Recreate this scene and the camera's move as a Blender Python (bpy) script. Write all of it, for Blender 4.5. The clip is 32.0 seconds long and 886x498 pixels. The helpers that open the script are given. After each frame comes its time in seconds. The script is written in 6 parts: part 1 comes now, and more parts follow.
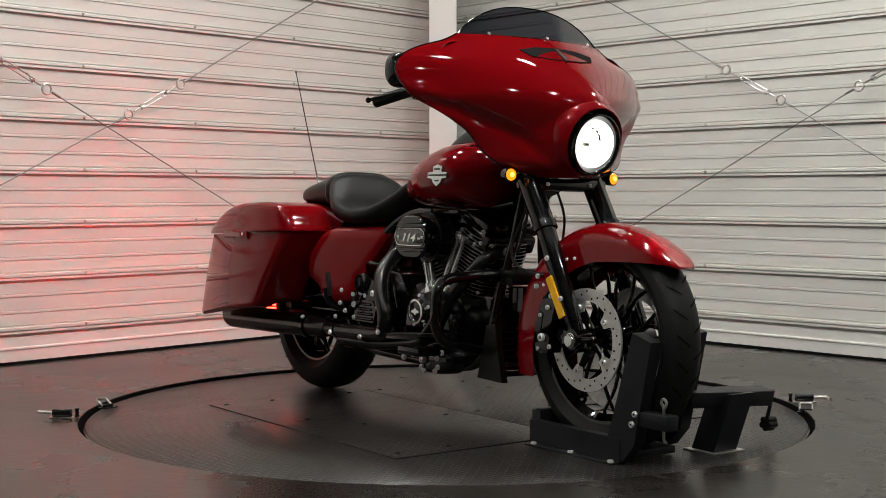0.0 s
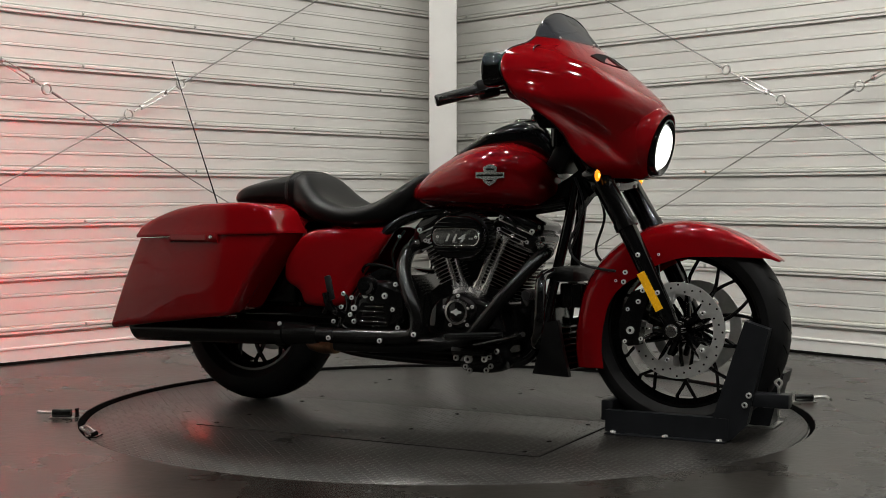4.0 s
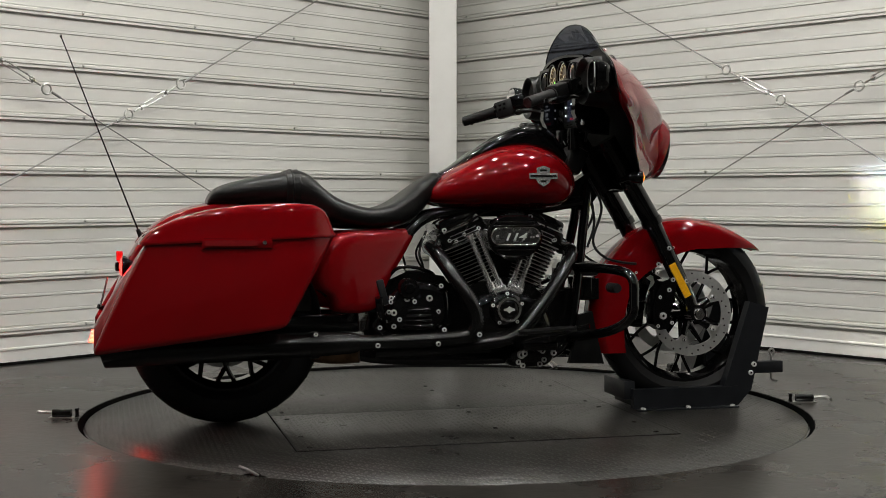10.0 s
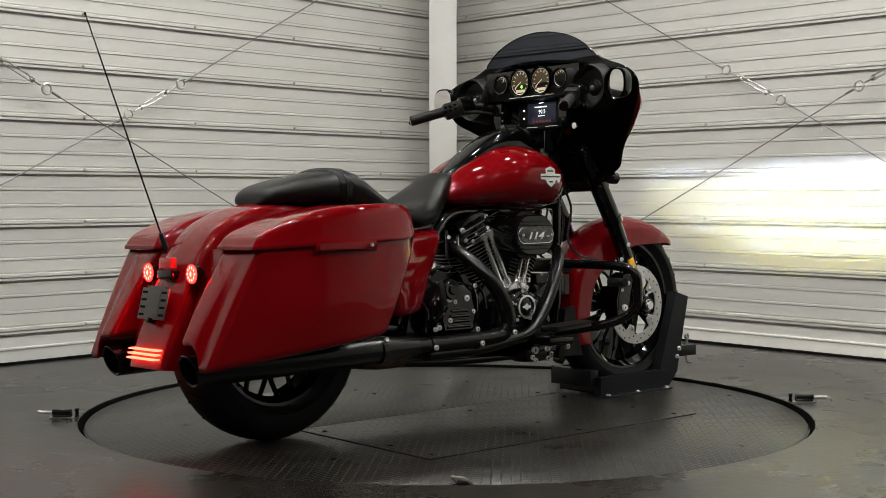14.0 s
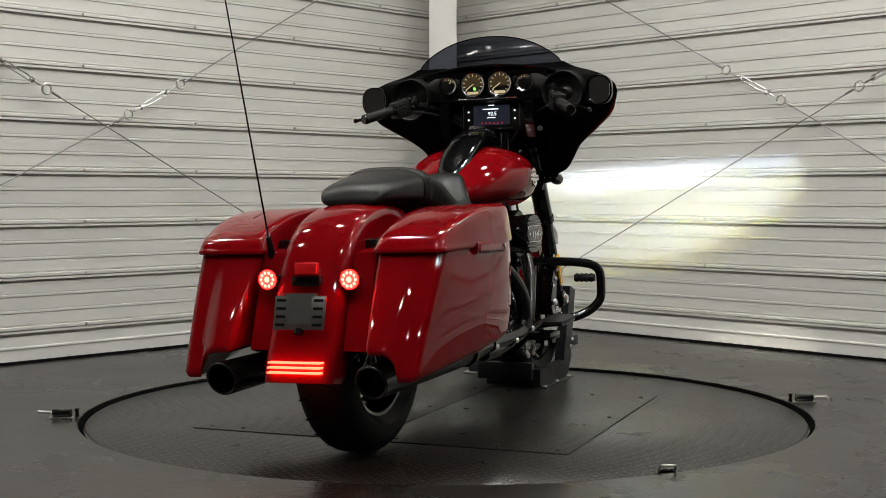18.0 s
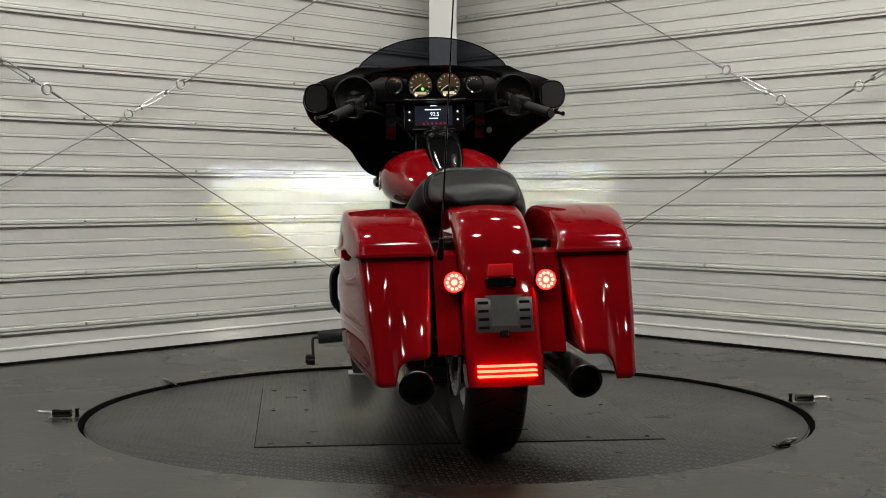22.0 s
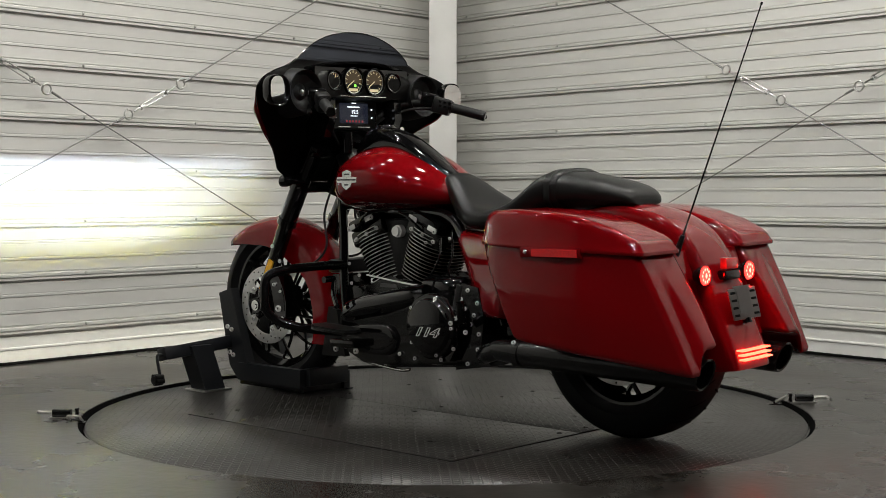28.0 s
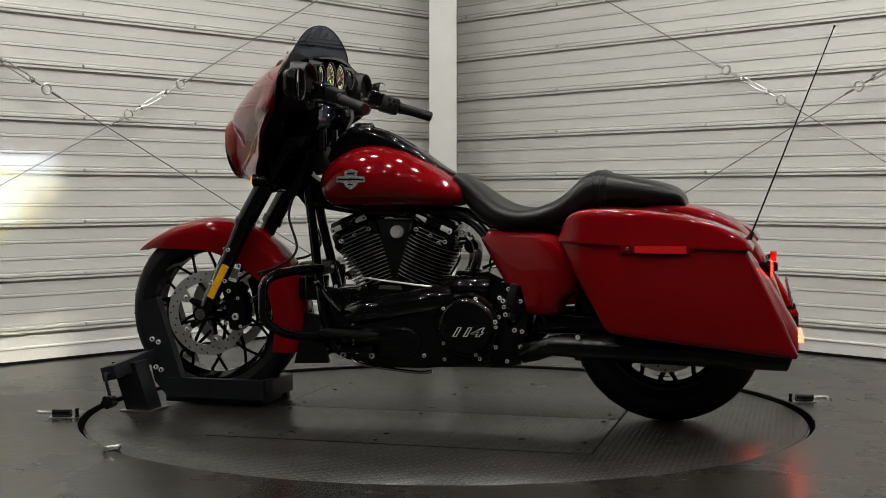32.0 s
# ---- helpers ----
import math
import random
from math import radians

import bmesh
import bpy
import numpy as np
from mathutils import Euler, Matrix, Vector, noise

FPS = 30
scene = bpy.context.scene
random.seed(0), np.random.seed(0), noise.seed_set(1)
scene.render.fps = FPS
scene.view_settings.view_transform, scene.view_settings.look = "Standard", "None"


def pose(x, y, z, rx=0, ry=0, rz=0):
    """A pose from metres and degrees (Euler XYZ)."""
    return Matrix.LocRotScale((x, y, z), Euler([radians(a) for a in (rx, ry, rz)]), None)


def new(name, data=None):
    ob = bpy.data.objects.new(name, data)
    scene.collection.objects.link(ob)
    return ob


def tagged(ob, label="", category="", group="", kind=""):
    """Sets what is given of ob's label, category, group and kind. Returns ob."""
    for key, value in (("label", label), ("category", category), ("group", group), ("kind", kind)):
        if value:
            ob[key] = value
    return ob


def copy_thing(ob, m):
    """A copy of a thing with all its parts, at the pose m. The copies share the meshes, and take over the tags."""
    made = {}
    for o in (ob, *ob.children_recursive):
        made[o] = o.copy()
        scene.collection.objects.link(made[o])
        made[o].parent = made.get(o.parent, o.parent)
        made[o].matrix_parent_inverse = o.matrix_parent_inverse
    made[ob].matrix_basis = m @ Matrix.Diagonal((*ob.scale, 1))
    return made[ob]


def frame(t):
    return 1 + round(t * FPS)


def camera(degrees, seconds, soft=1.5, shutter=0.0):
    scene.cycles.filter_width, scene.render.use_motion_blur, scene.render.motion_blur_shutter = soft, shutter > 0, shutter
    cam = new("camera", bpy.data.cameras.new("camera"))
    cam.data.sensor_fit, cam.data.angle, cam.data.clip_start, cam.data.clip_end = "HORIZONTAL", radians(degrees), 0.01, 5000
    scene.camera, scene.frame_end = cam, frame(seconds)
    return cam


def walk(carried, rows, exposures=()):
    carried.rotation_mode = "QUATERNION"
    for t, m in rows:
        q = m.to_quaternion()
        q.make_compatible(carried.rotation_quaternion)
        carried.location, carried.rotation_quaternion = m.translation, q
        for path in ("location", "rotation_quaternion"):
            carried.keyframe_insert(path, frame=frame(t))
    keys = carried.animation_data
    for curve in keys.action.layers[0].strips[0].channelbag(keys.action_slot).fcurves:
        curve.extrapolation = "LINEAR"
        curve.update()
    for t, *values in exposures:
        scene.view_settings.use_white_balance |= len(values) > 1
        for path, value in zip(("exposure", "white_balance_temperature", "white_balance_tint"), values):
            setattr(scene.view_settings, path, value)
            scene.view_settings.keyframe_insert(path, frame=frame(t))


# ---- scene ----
# One fixed camera watches a motorcycle that turns on a floor turntable.
cam = camera(36.42, 32.0, soft=0.5)
walk(cam, [(0.0, pose(0, -4.6665, 0.745, 87.69, 0, 0.137)), (32.0, pose(0, -4.6665, 0.745, 87.69, 0, 0.137))],
     exposures=[(0.0, 0.0), (10.0, 0.0), (14.0, -0.03), (18.0, -0.12), (25.0, -0.13), (32.0, -0.10)])

TURN_START, TURN_RATE = -54.37, 6.861      # degrees, degrees a second
LEAN = -1.4                                # the motorcycle leans a little to its left
OFF_AXIS = -0.0187                         # the motorcycle stands a little beside the table's axis


# ---- world, lights, exposure ----
world = bpy.data.worlds.new("world")
world.use_nodes = True
world.node_tree.nodes["Background"].inputs[0].default_value = (0.02, 0.02, 0.022, 1)
world.node_tree.nodes["Background"].inputs[1].default_value = 0.3
scene.world = world
scene.view_settings.exposure = 0.0

# x, y, share of the power
LAMPS = [(0.0, -0.9, 1.0), (-2.6, -0.6, 0.36), (2.6, -0.6, 0.80), (-1.0, 0.25, 0.75), (1.0, 0.25, 0.80), (-2.0, 0.65, 0.62), (2.0, 0.65, 0.62), (-0.45, 1.0, 0.35), (0.45, 1.0, 0.35), (-1.3, -2.0, 0.8), (1.3, -2.0, 0.85), (-3.2, -2.3, 0.4), (3.2, -2.3, 0.7),
         (-0.6, -3.4, 0.75), (0.6, -3.4, 0.75), (-2.2, -4.0, 0.75), (2.2, -4.0, 0.8)]
LAMP_Z, LAMP_W = 3.42, 24.5
DECK_Z = -0.010                            # the turntable lies a little below the floor
for lx, ly, share_of in LAMPS:
    lamp = bpy.data.lights.new("lamp", "AREA")
    lamp.shape, lamp.size, lamp.size_y, lamp.energy, lamp.color = "RECTANGLE", 0.08, 0.08, LAMP_W * share_of, (1.0, 0.98, 0.92)
    lo = new("lamp", lamp)
    lo.matrix_world = pose(lx, ly, LAMP_Z - 0.02)


# ---- materials ----
def mat(name, base, rough=0.5, metal=0.0, vary=0.12, scale=8.0, bump=0.0, bump_scale=60.0, coat=0.0, base2=None, rough_vary=0.1, specular=0.5, fine=5.0):
    m = bpy.data.materials.new(name)
    m.use_nodes = True
    nt = m.node_tree
    b = nt.nodes["Principled BSDF"]
    tc = nt.nodes.new("ShaderNodeTexCoord")
    nz = nt.nodes.new("ShaderNodeTexNoise")
    nz.inputs["Scale"].default_value, nz.inputs["Detail"].default_value, nz.inputs["Roughness"].default_value = scale, fine, 0.6
    nt.links.new(tc.outputs["Object"], nz.inputs["Vector"])
    ramp = nt.nodes.new("ShaderNodeValToRGB")
    lo_c = [max(0.0, c * (1 - vary)) for c in base]
    hi_c = [min(1.0, c * (1 + vary)) for c in (base2 or base)]
    ramp.color_ramp.elements[0].position, ramp.color_ramp.elements[1].position = 0.3, 0.7
    ramp.color_ramp.elements[0].color, ramp.color_ramp.elements[1].color = (*lo_c, 1), (*hi_c, 1)
    nt.links.new(nz.outputs["Fac"], ramp.inputs["Fac"])
    nt.links.new(ramp.outputs["Color"], b.inputs["Base Color"])
    mr = nt.nodes.new("ShaderNodeMapRange")
    mr.inputs["To Min"].default_value, mr.inputs["To Max"].default_value = max(0.02, rough - rough_vary), min(1.0, rough + rough_vary)
    nt.links.new(nz.outputs["Fac"], mr.inputs["Value"])
    nt.links.new(mr.outputs["Result"], b.inputs["Roughness"])
    b.inputs["Metallic"].default_value = metal
    b.inputs["Specular IOR Level"].default_value = specular
    b.inputs["Coat Weight"].default_value, b.inputs["Coat Roughness"].default_value = coat, 0.03
    if bump:
        n2 = nt.nodes.new("ShaderNodeTexNoise")
        n2.inputs["Scale"].default_value, n2.inputs["Detail"].default_value = bump_scale, 4
        nt.links.new(tc.outputs["Object"], n2.inputs["Vector"])
        bp = nt.nodes.new("ShaderNodeBump")
        bp.inputs["Strength"].default_value, bp.inputs["Distance"].default_value = bump, 0.004
        nt.links.new(n2.outputs["Fac"], bp.inputs["Height"])
        nt.links.new(bp.outputs["Normal"], b.inputs["Normal"])
    return m


def glow(name, color, strength, base=(0.02, 0.02, 0.02)):
    m = bpy.data.materials.new(name)
    m.use_nodes = True
    b = m.node_tree.nodes["Principled BSDF"]
    b.inputs["Base Color"].default_value = (*base, 1)
    b.inputs["Roughness"].default_value = 0.2
    b.inputs["Emission Color"].default_value, b.inputs["Emission Strength"].default_value = (*color, 1), strength
    return m


def glass(name, tint, rough=0.0):
    m = bpy.data.materials.new(name)
    m.use_nodes = True
    nt = m.node_tree
    out = nt.nodes["Material Output"]
    tr, gl, mix, lw = (nt.nodes.new(k) for k in ("ShaderNodeBsdfTransparent", "ShaderNodeBsdfGlossy", "ShaderNodeMixShader", "ShaderNodeLayerWeight"))
    tr.inputs["Color"].default_value = (*tint, 1)
    gl.inputs["Roughness"].default_value = 0.04 + rough
    gl.inputs["Color"].default_value = (0.9, 0.9, 0.9, 1)
    lw.inputs["Blend"].default_value = 0.35
    soft_, add_ = nt.nodes.new("ShaderNodeMath"), nt.nodes.new("ShaderNodeMath")
    soft_.operation, add_.operation = "POWER", "MULTIPLY_ADD"
    soft_.inputs[1].default_value = 3.5
    add_.inputs[1].default_value, add_.inputs[2].default_value = 0.5, 0.035
    nt.links.new(lw.outputs["Facing"], soft_.inputs[0])
    nt.links.new(soft_.outputs[0], add_.inputs[0])
    nt.links.new(add_.outputs[0], mix.inputs["Fac"])
    nt.links.new(tr.outputs[0], mix.inputs[1])
    nt.links.new(gl.outputs[0], mix.inputs[2])
    nt.links.new(mix.outputs[0], out.inputs["Surface"])
    return m


M_RED = mat("red_paint", (0.168, 0.0016, 0.0034), 0.5, 0.0, 0.06, 3.0, coat=1.0, rough_vary=0.03, specular=0.0)
M_BLACK = mat("gloss_black_paint", (0.0022, 0.0022, 0.0024), 0.07, 0.0, 0.2, 10, rough_vary=0.03, specular=0.7)
M_SATIN = mat("satin_black_metal", (0.0022, 0.0022, 0.0022), 0.15, 0.0, 0.25, 14, rough_vary=0.05, specular=0.6)
M_EXH = mat("black_ceramic_exhaust", (0.003, 0.003, 0.003), 0.22, 0.0, 0.25, 9, rough_vary=0.06, specular=0.55)
M_PLASTIC = mat("matt_black_plastic", (0.0032, 0.0032, 0.0032), 0.4, 0.0, 0.25, 20, bump=0.15, bump_scale=300, specular=0.3)
M_VINYL = mat("black_vinyl", (0.004, 0.004, 0.004), 0.34, 0.0, 0.15, 25, bump=0.10, bump_scale=120, rough_vary=0.05, specular=0.24)
M_RUBBER = mat("tyre_rubber", (0.006, 0.006, 0.0065), 0.55, 0.0, 0.25, 30, bump=0.2, bump_scale=200, specular=0.25)
M_CHROME = mat("chrome", (0.92, 0.92, 0.90), 0.17, 1.0, 0.05, 20, rough_vary=0.05)
M_BOLT = mat("bright_zinc_bolt", (0.93, 0.93, 0.91), 0.25, 0.55, 0.03, 40, rough_vary=0.02)
M_DISC = mat("ground_disc_steel", (0.78, 0.775, 0.755), 0.36, 0.85, 0.08, 60, rough_vary=0.08, bump=0.08, bump_scale=500)
M_STEEL = mat("brushed_steel", (0.60, 0.59, 0.57), 0.32, 1.0, 0.12, 40, rough_vary=0.1)
M_BADGE = mat("bright_badge_metal", (0.86, 0.86, 0.84), 0.22, 0.82, 0.08, 60)
M_FIN = mat("machined_fin_edge", (0.60, 0.60, 0.58), 0.3, 1.0, 0.1, 60)
M_BRONZE = mat("heat_stained_steel", (0.22, 0.13, 0.07), 0.4, 0.9, 0.3, 25)
M_CHOCK = mat("charcoal_powder_coat", (0.010, 0.011, 0.013), 0.38, 0.0, 0.2, 18, bump=0.15, bump_scale=250, specular=0.3)
M_WALL = mat("white_painted_sheet_metal", (0.66, 0.655, 0.625), 0.42, 0.0, 0.05, 1.3, bump=0.04, bump_scale=6, rough_vary=0.06, fine=6)
M_TRIM = mat("white_column_paint", (0.72, 0.715, 0.69), 0.5, 0.0, 0.05, 2.5, rough_vary=0.08)
M_BACK = mat("unseen_wall_grey", (0.06, 0.06, 0.058), 0.7, 0.0, 0.12, 1.5)
M_CEIL = mat("unseen_ceiling_grey", (0.05, 0.05, 0.05), 0.8, 0.0, 0.08, 1.5)
# near-black: painted shade for gaps, holes and recesses; also dark rubber and print
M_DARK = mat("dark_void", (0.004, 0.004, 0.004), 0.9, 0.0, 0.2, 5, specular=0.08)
M_CABLE = mat("galvanised_wire_rope", (0.28, 0.28, 0.27), 0.45, 0.8, 0.3, 200)
M_ZINC = mat("zinc_hardware", (0.6, 0.6, 0.58), 0.3, 1.0, 0.15, 60)
M_AMBER_REFLECTOR = mat("amber_reflector", (0.95, 0.46, 0.012), 0.25, 0.0, 0.1, 120, coat=1.0)
M_DARK_REFLECTOR = mat("dark_red_reflector", (0.20, 0.005, 0.007), 0.2, 0.0, 0.15, 150, coat=1.0)
M_RED_REFLECTOR = mat("red_reflector", (0.65, 0.012, 0.015), 0.2, 0.0, 0.1, 150, coat=1.0)
M_PLATE = mat("brushed_plate", (0.12, 0.117, 0.113), 0.36, 0.7, 0.1, 30)
M_NAMEPLATE = mat("dark_anodised_plate", (0.15, 0.15, 0.148), 0.26, 0.85, 0.12, 40)
M_GAUGE = glow("gauge_face", (1.0, 0.60, 0.20), 0.035, (0.03, 0.025, 0.018))
M_GAUGE_TAG = glow("gauge_window", (1.0, 0.80, 0.45), 0.45, (0.3, 0.28, 0.2))
M_SCREEN = glow("radio_screen", (0.10, 0.12, 0.20), 0.12, (0.01, 0.01, 0.012))
M_SCREEN_TEXT = glow("screen_text", (0.85, 0.92, 1.0), 1.6)
M_SCREEN_RED = glow("screen_red_icons", (1.0, 0.05, 0.1), 0.22)
M_GREEN = glow("green_indicator", (0.3, 1.0, 0.1), 1.5)
M_TAIL = glow("tail_lamp_lens", (1.0, 0.0022, 0.0016), 70.0)
M_TAIL_CORE = glow("tail_lamp_led_core", (1.0, 0.0009, 0.0006), 1250.0)
M_TAIL_BAR = glow("tail_bar_led", (1.0, 0.045, 0.022), 14.0)
M_AMBER = glow("amber_signal", (1.0, 0.24, 0.004), 1.9)
M_AMBER_CORE = glow("amber_signal_core", (1.0, 0.52, 0.06), 5.0)
M_HEAD = glow("headlamp_reflector_glow", (1.0, 0.98, 0.92), 9.0)
M_HEAD_SOFT = glow("headlamp_bowl_glow", (1.0, 0.985, 0.93), 2.2, (0.3, 0.3, 0.3))
M_BEAM = glow("headlamp_core", (0.64, 0.76, 1.0), 760000.0)
M_BEAM_HOT = glow("headlamp_hot_band", (0.95, 0.97, 1.0), 2000000.0)
M_BEAM_RIM = glow("headlamp_core_rim", (1.0, 0.86, 0.015), 185000.0)
M_BEAM_LOW = glow("headlamp_low_spill", (1.0, 0.93, 0.74), 80000.0)
M_TINT = glass("smoked_screen", (0.092, 0.10, 0.125))
M_CLEAR = glass("clear_lens", (0.95, 0.95, 0.95))
M_MIRROR = mat("mirror_glass", (0.85, 0.85, 0.84), 0.04, 1.0, 0.02, 3, rough_vary=0.01)


def floor_material():
    m = mat("sealed_concrete", (0.0095, 0.0083, 0.0069), 0.28, 0.0, 0.30, 1.6, bump=0.22, bump_scale=30, base2=(0.0180, 0.0157, 0.0129), specular=0.48, rough_vary=0.10, fine=9)
    nt = m.node_tree
    b = nt.nodes["Principled BSDF"]
    old = b.inputs["Base Color"].links[0].from_socket
    tc = nt.nodes.new("ShaderNodeTexCoord")
    n2 = nt.nodes.new("ShaderNodeTexNoise")
    n2.inputs["Scale"].default_value, n2.inputs["Detail"].default_value, n2.inputs["Distortion"].default_value = 15.0, 9.0, 0.8
    nt.links.new(tc.outputs["Object"], n2.inputs["Vector"])
    ramp = nt.nodes.new("ShaderNodeValToRGB")
    ramp.color_ramp.elements[0].position, ramp.color_ramp.elements[1].position = 0.36, 0.5
    ramp.color_ramp.elements[0].color, ramp.color_ramp.elements[1].color = (0.42, 0.40, 0.37, 1), (1, 1, 1, 1)
    nt.links.new(n2.outputs["Fac"], ramp.inputs["Fac"])
    mx = nt.nodes.new("ShaderNodeMix")
    mx.data_type, mx.blend_type = "RGBA", "MULTIPLY"
    mx.inputs[0].default_value = 0.8
    nt.links.new(old, mx.inputs[6])
    nt.links.new(ramp.outputs["Color"], mx.inputs[7])
    nt.links.new(mx.outputs[2], b.inputs["Base Color"])
    return m


def tread_material():
    """Worn dark tread plate: rows of small raised lozenges, alternately turned, rubbed brighter on top."""
    m = mat("tread_plate", (0.0065, 0.0060, 0.0053), 0.30, 0.1, 0.35, 3.0, rough_vary=0.09, base2=(0.014, 0.0126, 0.0110), specular=0.50, fine=8)
    nt = m.node_tree
    b = nt.nodes["Principled BSDF"]
    tc = nt.nodes.new("ShaderNodeTexCoord")

    def lozenges(angle, shift):
        mp = nt.nodes.new("ShaderNodeMapping")
        mp.inputs["Rotation"].default_value = (0, 0, radians(angle))
        mp.inputs["Location"].default_value = (shift, shift, 0)
        mp.inputs["Scale"].default_value = (38.0, 38.0, 1.0)
        nt.links.new(tc.outputs["Object"], mp.inputs["Vector"])
        fr = nt.nodes.new("ShaderNodeVectorMath")
        fr.operation = "FRACTION"
        nt.links.new(mp.outputs[0], fr.inputs[0])
        su = nt.nodes.new("ShaderNodeVectorMath")
        su.operation = "SUBTRACT"
        su.inputs[1].default_value = (0.5, 0.5, 0)
        nt.links.new(fr.outputs[0], su.inputs[0])
        st = nt.nodes.new("ShaderNodeVectorMath")
        st.operation = "MULTIPLY"
        st.inputs[1].default_value = (2.6, 8.0, 0)
        nt.links.new(su.outputs[0], st.inputs[0])
        ln = nt.nodes.new("ShaderNodeVectorMath")
        ln.operation = "LENGTH"
        nt.links.new(st.outputs[0], ln.inputs[0])
        rg = nt.nodes.new("ShaderNodeMapRange")
        rg.inputs["From Min"].default_value, rg.inputs["From Max"].default_value = 1.0, 0.55
        nt.links.new(ln.outputs["Value"], rg.inputs["Value"])
        return rg.outputs["Result"]

    mx = nt.nodes.new("ShaderNodeMath")
    mx.operation = "MAXIMUM"
    nt.links.new(lozenges(45, 0.0), mx.inputs[0])
    nt.links.new(lozenges(-45, 0.5), mx.inputs[1])
    bp = nt.nodes.new("ShaderNodeBump")
    bp.inputs["Strength"].default_value, bp.inputs["Distance"].default_value = 1.0, 0.0048
    worn = nt.nodes.new("ShaderNodeTexNoise")
    worn.inputs["Scale"].default_value, worn.inputs["Detail"].default_value = 5.0, 6.0
    nt.links.new(tc.outputs["Object"], worn.inputs["Vector"])
    much = nt.nodes.new("ShaderNodeMapRange")
    much.inputs["From Min"].default_value, much.inputs["From Max"].default_value = 0.35, 0.7
    nt.links.new(worn.outputs["Fac"], much.inputs["Value"])
    rub = nt.nodes.new("ShaderNodeMath")
    rub.operation = "MULTIPLY"
    nt.links.new(mx.outputs[0], rub.inputs[0])
    nt.links.new(much.outputs["Result"], rub.inputs[1])
    tone = nt.nodes.new("ShaderNodeMix")
    tone.data_type = "RGBA"
    tone.inputs[7].default_value = (0.055, 0.050, 0.043, 1)
    nt.links.new(rub.outputs[0], tone.inputs[0])
    nt.links.new(b.inputs["Base Color"].links[0].from_socket, tone.inputs[6])
    nt.links.new(tone.outputs[2], b.inputs["Base Color"])
    nt.links.new(mx.outputs[0], bp.inputs["Height"])
    nt.links.new(bp.outputs["Normal"], b.inputs["Normal"])
    return m


M_FLOOR = floor_material()
M_TREAD = tread_material()


# ---- mesh helpers ----
def finish(bm, angle=38):
    bmesh.ops.recalc_face_normals(bm, faces=bm.faces)
    lim = radians(angle)
    for f in bm.faces:
        f.smooth = True
    for e in bm.edges:
        e.smooth = len(e.link_faces) == 2 and e.calc_face_angle(0) < lim


def mesh_of(name, bm, material, angle=38):
    finish(bm, angle)
    me = bpy.data.meshes.new(name)
    bm.to_mesh(me)
    bm.free()
    for m in (material if isinstance(material, (list, tuple)) else (material,)):
        me.materials.append(m)
    return me


def part(name, bm, material, parent, label="", angle=38):
    ob = new(name, mesh_of(name, bm, material, angle))
    if parent is not None:
        ob.parent = parent
    if label:
        tagged(ob, label)
    return ob


def share(ob, parent=None, m=None):
    """Another object on the same mesh, one piece more of the same kind."""
    c = ob.copy()
    scene.collection.objects.link(c)
    if parent is not None:
        c.parent = parent
    if m is not None:
        c.matrix_basis = m
    return c


def empty(name, label="", category="", group="", kind=""):
    ob = new(name)
    ob.empty_display_size = 0.05
    return tagged(ob, label, category, group, kind)


def B():
    return bmesh.new()


def box(bm, lo, hi, bevel=0.0, seg=2, m=None):
    c = [(a + b) / 2 for a, b in zip(lo, hi)]
    s = [abs(b - a) for a, b in zip(lo, hi)]
    r = bmesh.ops.create_cube(bm, size=1.0, matrix=Matrix.Translation(c) @ Matrix.Diagonal((*s, 1)))
    vs = r["verts"]
    if bevel:
        es = list({e for v in vs for e in v.link_edges})
        out = bmesh.ops.bevel(bm, geom=es, offset=bevel, segments=seg, profile=0.5, affect="EDGES")
        vs = list({v for f in out["faces"] for v in f.verts} | {v for v in vs if v.is_valid})
    if m is not None:
        bmesh.ops.transform(bm, matrix=m, verts=vs)
    return vs


def rings(bm, secs, closed=True, caps=True, loop=False):
    vs = [[bm.verts.new(p) for p in s] for s in secs]
    n = len(vs[0])
    pairs = list(zip(vs, vs[1:])) + ([(vs[-1], vs[0])] if loop else [])
    for a, b in pairs:
        for i in range(n if closed else n - 1):
            j = (i + 1) % n
            try:
                bm.faces.new((a[i], a[j], b[j], b[i]))
            except ValueError:
                pass
    if caps and closed and not loop:
        for s in (vs[0], vs[-1]):
            try:
                bm.faces.new(s)
            except ValueError:
                pass
    return vs


def cyl(bm, a, b, r, r2=None, n=16, caps=True):
    a, b = Vector(a), Vector(b)
    q = (b - a).to_track_quat("Z", "Y").to_matrix()
    r2 = r if r2 is None else r2
    ang = [2 * math.pi * i / n for i in range(n)]
    rings(bm, [[a + q @ Vector((r * math.cos(t), r * math.sin(t), 0)) for t in ang], [b + q @ Vector((r2 * math.cos(t), r2 * math.sin(t), 0)) for t in ang]], caps=caps)


def lathe(bm, prof, at=(0, 0, 0), axis="Y", n=48, loop=False, caps=False):
    """prof: (radius, offset along the axis)."""
    secs = []
    for i in range(n):
        t = 2 * math.pi * i / n
        c, s = math.cos(t), math.sin(t)
        if axis == "Y":
            secs.append([Vector(at) + Vector((r * c, o, r * s)) for r, o in prof])
        elif axis == "X":
            secs.append([Vector(at) + Vector((o, r * c, r * s)) for r, o in prof])
        else:
            secs.append([Vector(at) + Vector((r * c, r * s, o)) for r, o in prof])
    rings(bm, secs, closed=loop, caps=False, loop=True)


